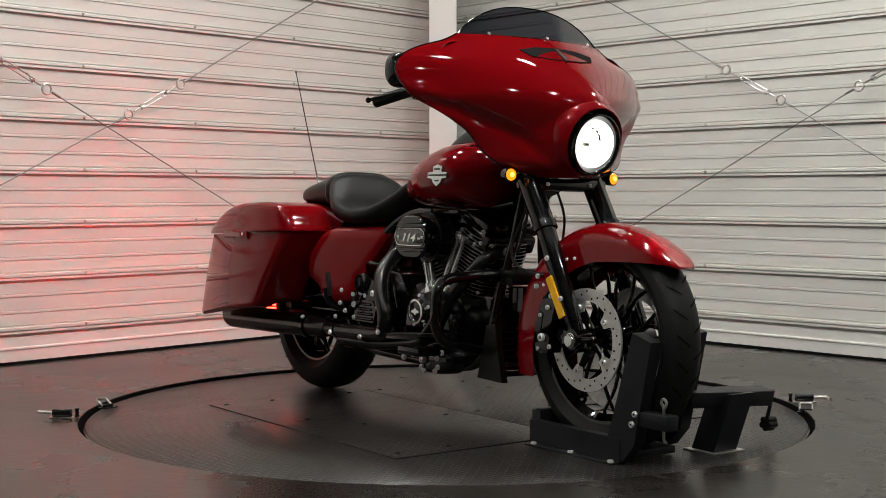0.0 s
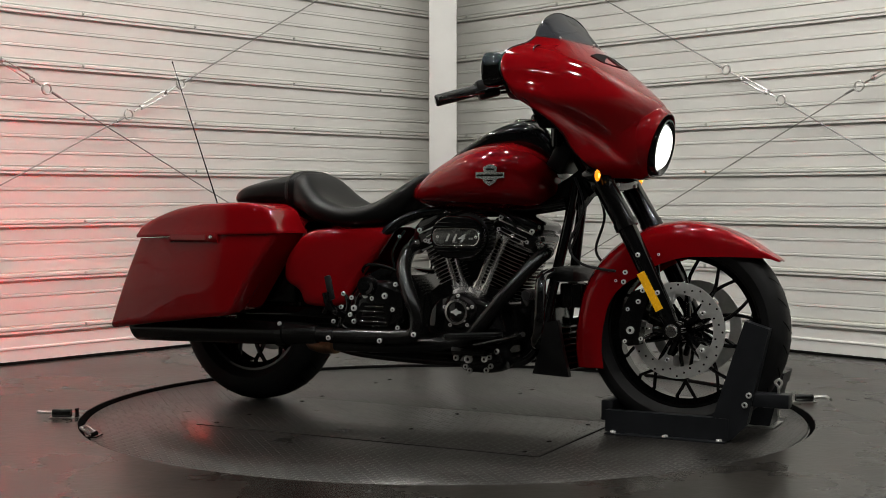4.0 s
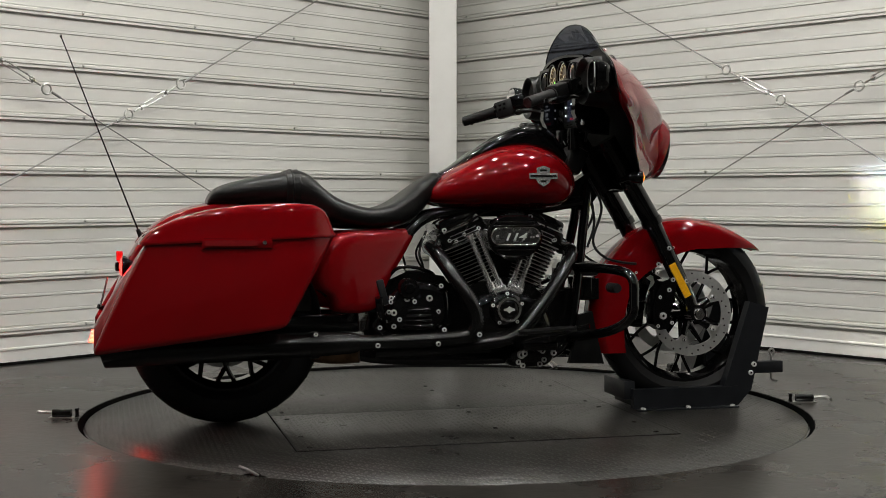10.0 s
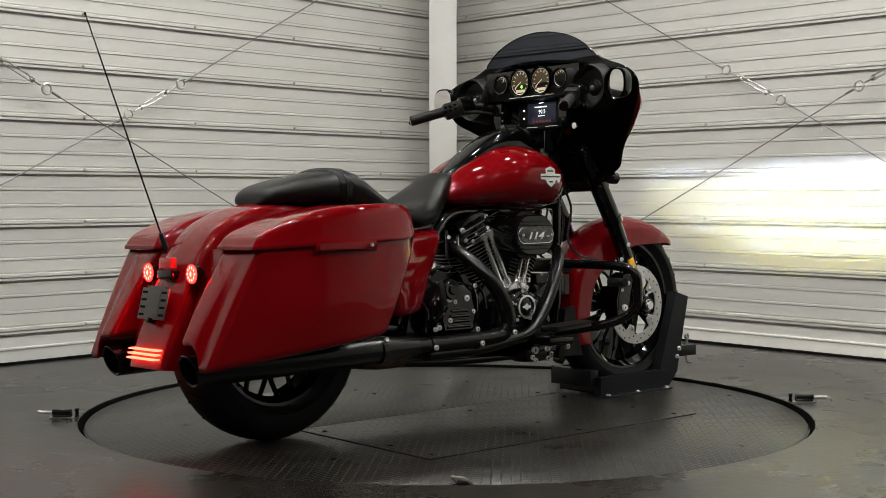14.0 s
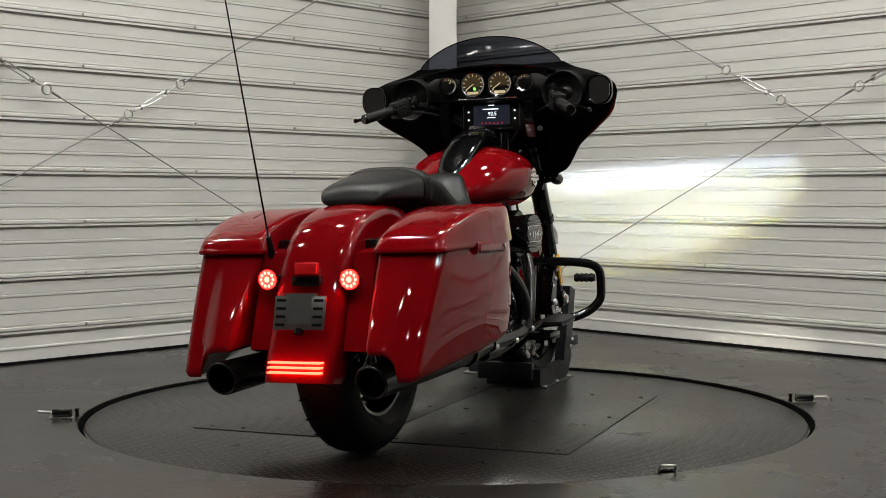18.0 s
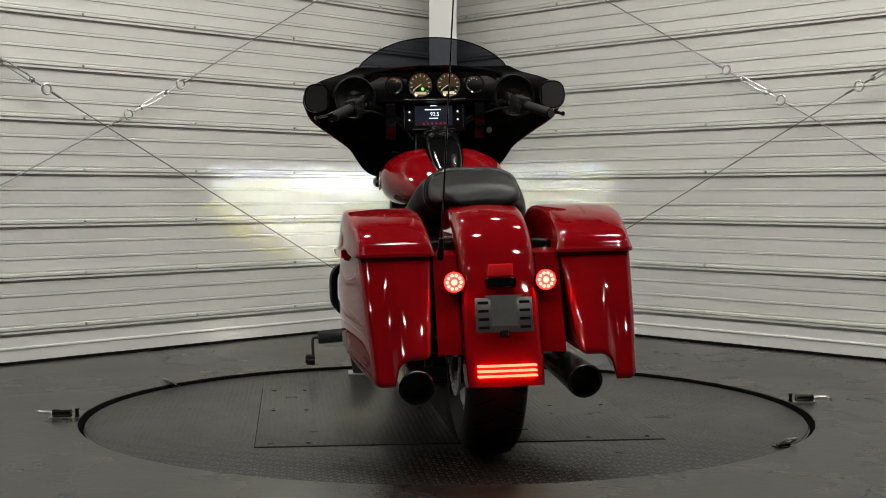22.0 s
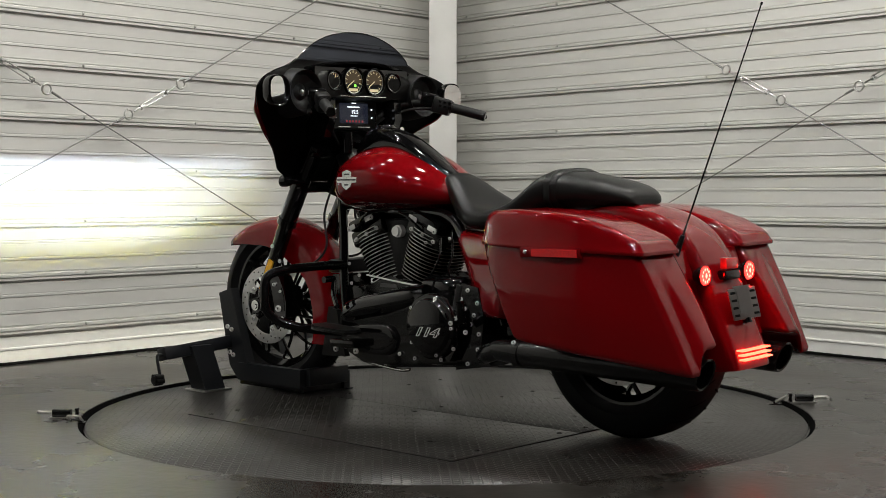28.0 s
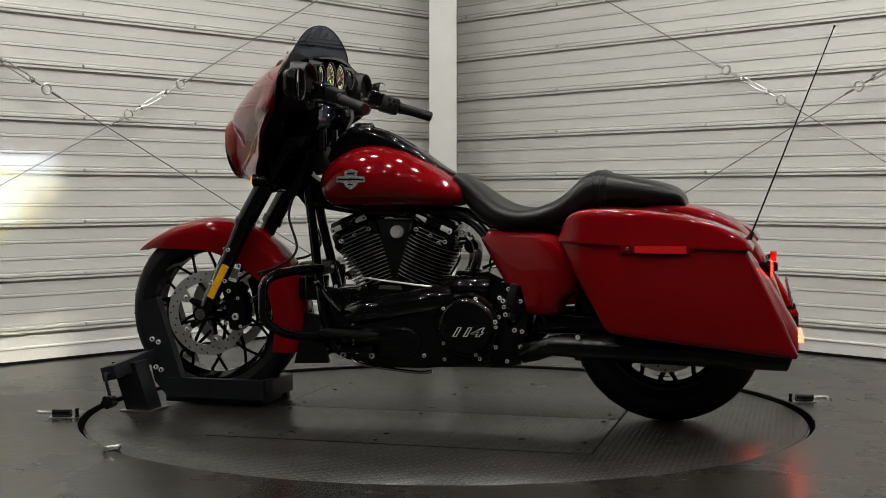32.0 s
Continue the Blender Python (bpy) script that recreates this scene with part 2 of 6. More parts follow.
def spline(pts, per=6):
    P = [Vector(p) for p in pts]
    out = []
    for i in range(len(P) - 1):
        p0, p1, p2, p3 = P[max(i - 1, 0)], P[i], P[i + 1], P[min(i + 2, len(P) - 1)]
        for k in range(per):
            t = k / per
            out.append(0.5 * ((2 * p1) + (p2 - p0) * t + (2 * p0 - 5 * p1 + 4 * p2 - p3) * t * t + (3 * p1 - p0 - 3 * p2 + p3) * t ** 3))
    out.append(P[-1])
    return out


def tube(bm, pts, r, n=10, per=6, smooth=True, loop=False, r_end=None):
    P = spline(pts, per) if smooth else [Vector(p) for p in pts]
    secs, up = [], Vector((0.02, 0.03, 1)).normalized()
    prev = None
    for i, p in enumerate(P):
        d = (P[min(i + 1, len(P) - 1)] - P[max(i - 1, 0)]).normalized()
        if prev is None:
            u = d.cross(up)
            u = (u if u.length > 0.01 else d.cross(Vector((1, 0, 0)))).normalized()
        else:
            u = (prev - d * prev.dot(d)).normalized()
        prev = u
        v = d.cross(u)
        rr = r if r_end is None else r + (r_end - r) * i / (len(P) - 1)
        secs.append([p + u * rr * math.cos(2 * math.pi * k / n) + v * rr * math.sin(2 * math.pi * k / n) for k in range(n)])
    rings(bm, secs, loop=loop)


def lerp_table(tab, x):
    """Smooth interpolation in rows (x, a, b, ...), sorted by x."""
    if x <= tab[0][0]:
        return tab[0][1:]
    for p, q in zip(tab, tab[1:]):
        if x <= q[0]:
            t = (x - p[0]) / (q[0] - p[0])
            return tuple(a + (b - a) * t for a, b in zip(p[1:], q[1:]))
    return tab[-1][1:]


def smooth_table(tab, n):
    """n rows along a table, by a spline through its rows."""
    P = [np.array(r, float) for r in tab]
    out = []
    for k in range(n):
        s = k / (n - 1) * (len(P) - 1)
        i = min(int(s), len(P) - 2)
        t = s - i
        p0, p1, p2, p3 = P[max(i - 1, 0)], P[i], P[i + 1], P[min(i + 2, len(P) - 1)]
        out.append(0.5 * ((2 * p1) + (p2 - p0) * t + (2 * p0 - 5 * p1 + 4 * p2 - p3) * t * t + (3 * p1 - p0 - 3 * p2 + p3) * t ** 3))
    return out


def super_ring(cy, cz, w, h, p, n=28, x=0.0, p2=None):
    out = []
    for i in range(n):
        t = 2 * math.pi * i / n
        c, s = math.cos(t), math.sin(t)
        q = p if s >= 0 else (p2 or p)
        out.append(Vector((x, cy + w * math.copysign(abs(c) ** (2 / q), c), cz + h * math.copysign(abs(s) ** (2 / q), s))))
    return out


def slab(bm, outline, y0, y1, bevel=0.0, seg=2):
    """An outline in (x, z), from y0 to y1."""
    rings(bm, [[Vector((x, y0, z)) for x, z in outline], [Vector((x, y1, z)) for x, z in outline]])
    if bevel:
        es = [e for e in bm.edges if len(e.link_faces) == 2 and e.calc_face_angle(0) > 0.5]
        bmesh.ops.bevel(bm, geom=es, offset=bevel, segments=seg, profile=0.5, affect="EDGES")


def pillow(bm, outline, y0, depth, ks=((1.0, 0.0), (1.0, 0.35), (0.985, 0.6), (0.95, 0.8), (0.88, 0.92), (0.7, 0.985), (0.4, 1.0), (0.02, 1.0))):
    """A cushion-like plate: an outline in (x, z), rounded over towards y0 + depth."""
    dense = []
    for (ax, az), (bx, bz) in zip(outline, outline[1:] + outline[:1]):
        for k in range(4):
            dense.append((ax + (bx - ax) * k / 4, az + (bz - az) * k / 4))
    for _ in range(2):
        dense = [((a[0] + 2 * b[0] + c[0]) / 4, (a[1] + 2 * b[1] + c[1]) / 4) for a, b, c in zip(dense[-1:] + dense[:-1], dense, dense[1:] + dense[:1])]
    cx, cz = sum(p[0] for p in dense) / len(dense), sum(p[1] for p in dense) / len(dense)
    rings(bm, [[Vector((cx + (x - cx) * k, y0 + depth * h, cz + (z - cz) * k)) for x, z in dense] for k, h in ks])


def mirror_y(bm):
    bmesh.ops.scale(bm, vec=(1, -1, 1), verts=bm.verts)
    return bm


def bolt_mesh(r=0.007, h=0.006):
    """A domed cap screw with a dark hexagon socket."""
    bm = B()
    n = 12
    rings(bm, [[Vector((rr * math.cos(2 * math.pi * k / n), rr * math.sin(2 * math.pi * k / n), z)) for k in range(n)]
               for rr, z in ((r, 0), (r, h * 0.7), (r * 0.9, h), (r * 0.5, h * 1.1), (r * 0.42, h * 0.6))])
    me = mesh_of("bolt", bm, [M_BOLT, M_DARK])
    for p in me.polygons:
        if all(math.hypot(me.vertices[i].co.x, me.vertices[i].co.y) < r * 0.46 for i in p.vertices):
            p.material_index = 1
    return me


BOLT = bolt_mesh(0.0078, 0.006)


def bolt(parent, at, d, s=1.0, material=None):
    ob = new("bolt", BOLT)
    ob.parent = parent
    ob.matrix_basis = Matrix.Translation(at) @ Vector(d).to_track_quat("Z", "Y").to_matrix().to_4x4() @ Matrix.Scale(s, 4)
    return ob


def words(text, size, material, parent, m, depth=0.001, name="lettering", label="", shear=0.0, bold=0.0):
    cu = bpy.data.curves.new(name, "FONT")
    cu.offset = size * bold
    cu.body, cu.size, cu.extrude, cu.align_x, cu.align_y, cu.shear = text, size, depth, "CENTER", "CENTER", shear
    tmp = new(name, cu)
    dg = bpy.context.evaluated_depsgraph_get()
    me = bpy.data.meshes.new_from_object(tmp.evaluated_get(dg))
    bpy.data.objects.remove(tmp)
    me.materials.clear()
    me.materials.append(material)
    ob = new(name, me)
    ob.parent, ob.matrix_basis = parent, m
    if label:
        tagged(ob, label)
    return ob


# ---- the room ----
HOLE_R, DISC_R = 1.240, 1.218
CEIL_Z = 3.6


def build_floor():
    bm = B()
    n = 96
    ang = [2 * math.pi * i / n for i in range(n)]
    # ground sheet with the round pit cut through it, out to the walls
    secs = [[(r * math.cos(t), r * math.sin(t), z) for t in ang] for r, z in ((HOLE_R, -0.003), (HOLE_R + 0.001, 0.0), (1.6, 0), (2.6, 0), (4.5, 0), (12.0, 0))]
    rings(bm, secs, caps=False)
    fl = part("floor", bm, M_FLOOR, None, angle=60)
    tagged(fl, "dark sealed concrete floor, stained and slightly glossy", "floor", kind="structure")
    # pit walls coloured near-black, which puts the gap's shade into the material
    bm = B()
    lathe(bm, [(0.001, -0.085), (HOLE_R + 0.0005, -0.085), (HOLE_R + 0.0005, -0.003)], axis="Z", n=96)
    tagged(part("turntable_pit", bm, M_DARK, None), "pit under the turntable, its gap's shade painted near-black", "pit", kind="structure")


build_floor()


def wall_frame(px, py, slope):
    a = radians(slope)
    return Matrix.Translation((px, py, 0)) @ Matrix.Rotation(a, 4, "Z")


RIB0, PITCH = 0.124, 0.2345
# profile of one course: depth towards the room against height, from the rib's lower lip upwards
COURSE = [(-0.010, 0.0005), (-0.010, 0.0080), (0.010, 0.0085), (0.0125, 0.0105), (0.0125, 0.0205), (0.0040, 0.0210), (0.0040, 0.0232), (0.0140, 0.0237), (0.0155, 0.0260),
          (0.0155, 0.0365), (0.0140, 0.0385), (-0.0040, 0.0400), (-0.0040, 0.0425), (0.0020, 0.0475),
          (0.002, 0.0960), (-0.0055, 0.0963), (-0.0055, 0.0990), (0.0030, 0.0993), (0.0035, 0.1000), (0.0035, 0.1090), (0.0002, 0.1105), (0.002, 0.1145),
          (0.002, 0.1685), (-0.0055, 0.1688), (-0.0055, 0.1715), (0.0030, 0.1718), (0.0035, 0.1725), (0.0035, 0.1815), (0.0002, 0.1830), (0.002, 0.1870), (0.002, 0.2335), (-0.004, 0.234)]


def build_wall(name, m, s0, s1, screws):
    """A wall of horizontal ribbed steel courses; local x runs along the wall, local -y into the room."""
    bm = B()
    box(bm, (s0, 0.012, 0), (s1, 0.15, CEIL_Z))
    wall = part(name, bm, M_WALL, None)
    wall.matrix_basis = m
    tagged(wall, "white wall of horizontal ribbed metal panels with fasteners", "wall", kind="structure")
    bm = B()
    secs = []
    for k in range(int((s1 - s0) / 0.25) + 1):
        s = min(s1, s0 + 0.25 * k)
        secs.append([Vector((s, -d, z)) for d, z in COURSE] + [Vector((s, 0.011, COURSE[-1][1])), Vector((s, 0.011, 0.0005))])
    rings(bm, secs)
    first = part("panel", bm, M_WALL, wall, angle=20)
    first.matrix_basis = Matrix.Translation((0, 0, RIB0))
    n = int((CEIL_Z - RIB0) / PITCH)
    for i in range(1, n):
        share(first, wall, Matrix.Translation((0, 0, RIB0 + PITCH * i)))
    bm = B()
    cyl(bm, (0, 0, 0), (0, 0, 0.004), 0.008, 0.008, n=8)
    cyl(bm, (0, 0, 0.004), (0, 0, 0.010), 0.0055, 0.005, n=6)
    scr = part("screw", bm, M_ZINC, wall)
    turn = Matrix.Rotation(radians(90), 4, "X")
    placed = False
    for i in range(0, min(n, 9)):
        for s in screws:
            mm = Matrix.Translation((s, -0.0150, RIB0 + PITCH * i + 0.032)) @ turn
            if placed:
                share(scr, wall, mm)
            else:
                scr.matrix_basis, placed = mm, True
    # base flashing below the lowest rib
    bm = B()
    pr = [(0.004, 0.012), (0.004, 0.062), (0.009, 0.066), (0.009, 0.072), (0.003, 0.076), (0.003, 0.119)]
    rings(bm, [[Vector((s, -d, z)) for d, z in pr] + [Vector((s, 0.006, 0.119)), Vector((s, 0.006, 0.012))] for s in (s0, (s0 + s1) / 2, s1)])
    part("base_flashing", bm, M_TRIM, wall, angle=20)
    bm = B()
    box(bm, (s0, -0.014, 0.0), (s1, 0.006, 0.011))
    part("floor_seal", bm, M_DARK, wall, "dark rubber strip along the floor")
    return wall


M_LEFT, M_RIGHT = wall_frame(-1.432, 1.741, 48.2), wall_frame(1.631, 1.711, -48.0)
build_wall("wall_left", M_LEFT, -7.5, 2.22, [-2.26, -1.62, -0.98, -0.34, 0.29, 0.934, 1.578])
build_wall("wall_right", M_RIGHT, -2.38, 7.5, [-2.24, -1.506, -0.488, 0.53, 1.55])

# column in the corner
bm = B()
box(bm, (-0.0924, 2.70, 0), (0.0566, 3.50, CEIL_Z), 0.004)
tagged(part("column", bm, M_TRIM, None), "smooth white steel corner column", "column", kind="structure")

# unseen rest of the room, added behind and above the camera to darken reflections
bm = B()
box(bm, (-9, -8.0, 0), (9, -7.85, CEIL_Z))
tagged(part("wall_back", bm, M_BACK, None), "unseen plain dark grey wall, added behind the camera", "wall", kind="structure")
for sx, nm in ((-1, "wall_side_left"), (1, "wall_side_right")):
    bm = B()
    box(bm, (sx * 6.6, -7.85, 0), (sx * 6.75, -3.2, CEIL_Z))
    tagged(part(nm, bm, M_BACK, None), "unseen plain dark side wall, added", "wall", kind="structure")
bm = B()
box(bm, (-9, -8, CEIL_Z), (9, 5, CEIL_Z + 0.1))
tagged(part("ceiling", bm, M_CEIL, None), "unseen dark ceiling, added above the lamps", "ceiling", kind="structure")

# lamps on the ceiling
M_DIFF = glow("lamp_diffuser", (1.0, 0.975, 0.93), 22.0)
first = None
for lx, ly, share_of in LAMPS:
    if first is None:
        first = empty("ceiling_light", "small white rectangular light fixed to the ceiling", "light", "ceiling lights")
        bm = B()
        box(bm, (-0.12, -0.09, 0.02), (0.12, 0.09, CEIL_Z - LAMP_Z - 0.0), 0.006)
        part("housing", bm, M_TRIM, first)
        bm = B()
        box(bm, (-0.10, -0.07, 0.0), (0.10, 0.07, 0.018), 0.004)
        part("diffuser", bm, M_DIFF, first, "glowing white diffuser")
        first.matrix_basis = Matrix.Translation((lx, ly, LAMP_Z))
    else:
        copy_thing(first, Matrix.Translation((lx, ly, LAMP_Z)))



# ---- crossed wire braces on the walls ----
def brace(m, a, b, eye_at, turn_end, label):
    """A wire rope from a to b (along, up), 6 cm off the wall, with a ring at each end of a turnbuckle."""
    th = empty("cable_brace", label, "cable", "crossed wall braces")
    th.matrix_basis = m
    A, E = Vector((a[0], -0.06, a[1])), Vector((b[0], -0.06, b[1]))
    p, q = Vector((eye_at[0], -0.06, eye_at[1])), Vector((turn_end[0], -0.06, turn_end[1]))
    d = (q - p).normalized()
    up = Vector((0, 1, 0))
    for s, t in ((A, p - d * 0.02), (q + d * 0.02, E)):
        bm = B()
        cyl(bm, s, t, 0.0032, n=8)
        part("wire_rope", bm, M_CABLE, th)
    for c, sgn in ((p, -1), (q, 1)):
        bm = B()
        side = d.cross(up).normalized()
        tube(bm, [c + d * 0.023 * math.cos(k * math.pi / 8) + side * 0.023 * math.sin(k * math.pi / 8) + up * 0.0 for k in range(16)], 0.005, n=8, smooth=False, loop=True)
        part("ring", bm, M_ZINC, th, "shiny zinc eye ring")
        bm = B()
        cyl(bm, c + d * sgn * 0.024, c + d * sgn * 0.075, 0.006, n=8)
        part("clamp", bm, M_CABLE, th)
    L = (q - p).length
    for sd in (-1, 1):
        bm = B()
        off = d.cross(up).normalized() * 0.0095 * sd
        cyl(bm, p + d * L * 0.28 + off, p + d * L * 0.76 + off, 0.0038, n=8)
        part("turnbuckle_bar", bm, M_ZINC, th)
    for f0, f1, r, nm in ((0.10, 0.3, 0.005, "turnbuckle_screw"), (0.26, 0.30, 0.0125, "turnbuckle_end"), (0.74, 0.78, 0.0125, "turnbuckle_end"), (0.72, 0.9, 0.005, "turnbuckle_screw")):
        bm = B()
        cyl(bm, p + d * L * f0, p + d * L * f1, r, n=10)
        part(nm, bm, M_ZINC, th)
    for end in (A, E):
        bm = B()
        cyl(bm, end, end + Vector((0, 0.075, 0)), 0.009, n=8)
        part("anchor", bm, M_ZINC, th)


brace(M_LEFT, (2.1, 2.348), (-2.2, 0.075), (0.168, 1.276), (-0.13, 1.117), "wire rope brace with a turnbuckle across the ribbed wall")
brace(M_LEFT, (-2.4, 2.185), (1.55, 0.16), (-0.86, 1.363), (-0.558, 1.21), "wire rope brace with a turnbuckle across the ribbed wall")
brace(M_RIGHT, (-2.1, 2.304), (1.9, 0.125), (-0.335, 1.352), (-0.021, 1.19), "wire rope brace with a turnbuckle across the ribbed wall")
brace(M_RIGHT, (2.3, 2.075), (-1.7, 0.20), (0.67, 1.362), (0.387, 1.23), "wire rope brace with a turnbuckle across the ribbed wall")


# ---- spring bolts on the floor, beside the pit ----
def floor_latch(at, turn, label):
    th = empty("floor_latch", label, "latch", "turntable latches")
    th.matrix_basis = Matrix.Translation(at) @ Matrix.Rotation(radians(turn), 4, "Z")
    bm = B()
    box(bm, (0.0, -0.016, 0.0), (0.085, 0.016, 0.003), 0.001)
    part("base_plate", bm, M_STEEL, th)
    bm = B()
    cyl(bm, (0.012, 0, 0.016), (0.074, 0, 0.016), 0.0125, n=16)
    box(bm, (0.012, -0.009, 0.002), (0.074, 0.009, 0.014), 0.001)
    part("barrel", bm, M_SATIN, th, "black barrel")
    bm = B()
    box(bm, (-0.012, -0.004, 0.002), (-0.002, 0.004, 0.032), 0.001)
    box(bm, (-0.012, -0.012, 0.002), (-0.002, 0.012, 0.008), 0.001)
    box(bm, (-0.012, -0.012, 0.026), (-0.002, 0.012, 0.032), 0.001)
    part("catch_plate", bm, M_SATIN, th)
    bm = B()
    tube(bm, [(0.07, 0, 0.017), (0.115, 0, 0.018), (0.124, -0.004, 0.018), (0.128, -0.035, 0.013)], 0.0055, n=8, per=4)
    part("pull_rod", bm, M_STEEL, th, "bent steel pull rod")


floor_latch((-1.242, -0.19, 0.0), 180, "spring bolt latch with a bent steel handle on the floor")
floor_latch((1.245, 0.155, 0.0), 0, "black spring bolt latch on the floor beside the turntable")


# ---- turntable ----
table = empty("turntable", "round turntable of dark worn tread plate set flush in the floor", "turntable")
bm = B()
lathe(bm, [(DISC_R - 0.03, -0.03), (DISC_R, -0.03), (DISC_R, -0.003), (DISC_R - 0.003, 0.0), (0.60, 0.0), (0.001, 0.0)], axis="Z", n=128)
part("deck", bm, M_TREAD, table, angle=60)
bm = B()
lathe(bm, [(DISC_R + 0.002, -0.006), (DISC_R + 0.002, -0.03), (DISC_R + 0.006, -0.03), (DISC_R + 0.006, -0.004), (DISC_R + 0.002, -0.002)], axis="Z", n=128)
part("edge_band", bm, M_SATIN, table)
# two hatch plates let into the deck
for y0, y1 in ((-0.610, 0.034), (0.037, 0.645)):
    bm = B()
    box(bm, (-0.605, y0, -0.004), (0.605, y1, 0.003), 0.0015)
    h = part("hatch_plate", bm, M_TREAD, table)
for a in ((-0.6051, -0.6106, 0.6051, -0.6101), (-0.6051, 0.6451, 0.6051, 0.6456)):
    bm = B()
    box(bm, (a[0], a[1] - 0.0018, 0.0), (a[2], a[3] + 0.0018, 0.0012))
    part("seam", bm, M_DARK, table)
for sx in (-1, 1):
    bm = B()
    box(bm, (sx * 0.608 - 0.002, -0.612, 0.0), (sx * 0.608 + 0.002, 0.647, 0.0012))
    part("seam", bm, M_DARK, table)
bm = B()
lathe(bm, [(0.001, 0.0035), (0.006, 0.0035), (0.0075, 0.0045), (0.009, 0.0035), (0.009, 0.002)], axis="Z", n=12)
first = part("deck_screw", bm, M_SATIN, table)
spots = [(x, y) for x in (-0.563, 0.067, 0.545) for y in (-0.565, -0.38, -0.05, 0.088, 0.485, 0.60)]
first.matrix_basis = Matrix.Translation((*spots[0], 0))
for s in spots[1:]:
    share(first, table, Matrix.Translation((*s, 0)))


def tie_ring(at, turn):
    th = empty("tie_down_ring", "small folding steel tie-down loop on the tread plate", "tie-down ring", "tie-down rings on the turntable")
    bm = B()
    box(bm, (-0.030, -0.02, 0.0), (0.030, 0.02, 0.004), 0.001)
    cyl(bm, (-0.022, 0, 0.007), (0.022, 0, 0.007), 0.007, n=10)
    part("base_plate", bm, M_SATIN, th)
    bm = B()
    tube(bm, [(-0.02, 0, 0.008), (-0.021, 0.030, 0.026), (-0.018, 0.035, 0.029), (0.018, 0.035, 0.029), (0.021, 0.030, 0.026), (0.02, 0, 0.008)], 0.004, n=8, smooth=False, loop=True)
    part("loop", bm, M_STEEL, th, "worn steel loop")
    return th, Matrix.Translation((at[0], at[1], DECK_Z)) @ Matrix.Rotation(radians(turn), 4, "Z")


TIES = [tie_ring((-0.765, -0.93, 0.0), 110), tie_ring((0.745, 1.0, 0.0), 40)]


# ---- motorcycle: x forward, y to its left, z up ----
bike = empty("motorcycle", "red and black touring motorcycle with hard saddlebags and a batwing fairing", "motorcycle")
FX, FZ, RX, RZ = 0.867, 0.322, -0.762, 0.3095


def wheel(name, cx, cz, R, width, rim_r, parent, spokes, spoke_r):
    w = empty(name)
    w.parent = parent
    w.matrix_basis = Matrix.Translation((cx, 0, cz))
    h = width / 2
    bm = B()
    # round tread profile with sidewalls
    prof = []
    for k in range(13):
        a = -1.0 + 2.0 * k / 12
        prof.append((R - (R - rim_r) * 0.52 * abs(a) ** 2.6, h * 0.94 * math.sin(a * 1.35) / math.sin(1.35)))
    prof = [(rim_r - 0.004, -h * 0.62), (rim_r + 0.010, -h * 0.74), (rim_r + 0.030, -h * 0.95)] + prof + [(rim_r + 0.030, h * 0.95), (rim_r + 0.010, h * 0.74), (rim_r - 0.004, h * 0.62)]
    lathe(bm, prof, n=96)
    tyre = part("tyre", bm, M_RUBBER, w)
    # tread grooves: slanting dark sipes let into the tread
    bm = B()
    n = 28
    for k in range(n):
        for sd in (-1, 1):
            t0 = 2 * math.pi * (k + (0.5 if sd > 0 else 0)) / n
            pts = []
            for j in range(5):
                u = 0.12 + 0.62 * j / 4
                rr = R - (R - rim_r) * 0.52 * (u * 0.75) ** 2.6 + 0.0006
                t = t0 + 0.16 * u
                pts.append((rr, sd * h * 0.94 * math.sin(u * 0.9 * 1.35) / math.sin(1.35), t))
            wd = 0.009
            a = [bm.verts.new((r * math.cos(t - wd), y, r * math.sin(t - wd))) for r, y, t in pts]
            b = [bm.verts.new((r * math.cos(t + wd), y, r * math.sin(t + wd))) for r, y, t in pts]
            for i in range(4):
                bm.faces.new((a[i], a[i + 1], b[i + 1], b[i]))
    tagged(part("tread_grooves", bm, M_DARK, tyre), kind="stuff")
    bm = B()
    hw = h * 0.66
    lathe(bm, [(rim_r - 0.026, -hw * 0.55), (rim_r - 0.014, -hw * 0.8), (rim_r - 0.006, -hw), (rim_r + 0.006, -hw * 1.04), (rim_r + 0.008, -hw * 0.98), (rim_r + 0.008, hw * 0.98),
               (rim_r + 0.006, hw * 1.04), (rim_r - 0.006, hw), (rim_r - 0.014, hw * 0.8), (rim_r - 0.026, hw * 0.55)], n=96, loop=True)
    part("rim", bm, M_BLACK, w)
    bm = B()
    lathe(bm, [(0.012, -h * 0.95), (0.036, -h * 0.95), (0.040, -h * 0.7), (0.030, -h * 0.4), (0.030, h * 0.4), (0.040, h * 0.7), (0.036, h * 0.95), (0.012, h * 0.95)], n=32, loop=True)
    part("hub", bm, M_SATIN, w)
    for k in range(spokes):
        t0 = 2 * math.pi * k / spokes + math.pi / 2
        # a crossed pair of thin cast spokes
        for sd in (-1, 1):
            bm = B()
            a0, a1 = t0 - sd * 0.42, t0 + sd * 0.16
            tube(bm, [(0.036 * math.cos(a0), -sd * 0.030, 0.036 * math.sin(a0)),
                      (0.6 * rim_r * math.cos(t0 - sd * 0.02), -sd * 0.016, 0.6 * rim_r * math.sin(t0 - sd * 0.02)),
                      ((rim_r - 0.018) * math.cos(a1), -sd * 0.006, (rim_r - 0.018) * math.sin(a1))], spoke_r, n=8, per=4, r_end=spoke_r * 0.75)
            part("spoke", bm, M_BLACK, w)
    return w


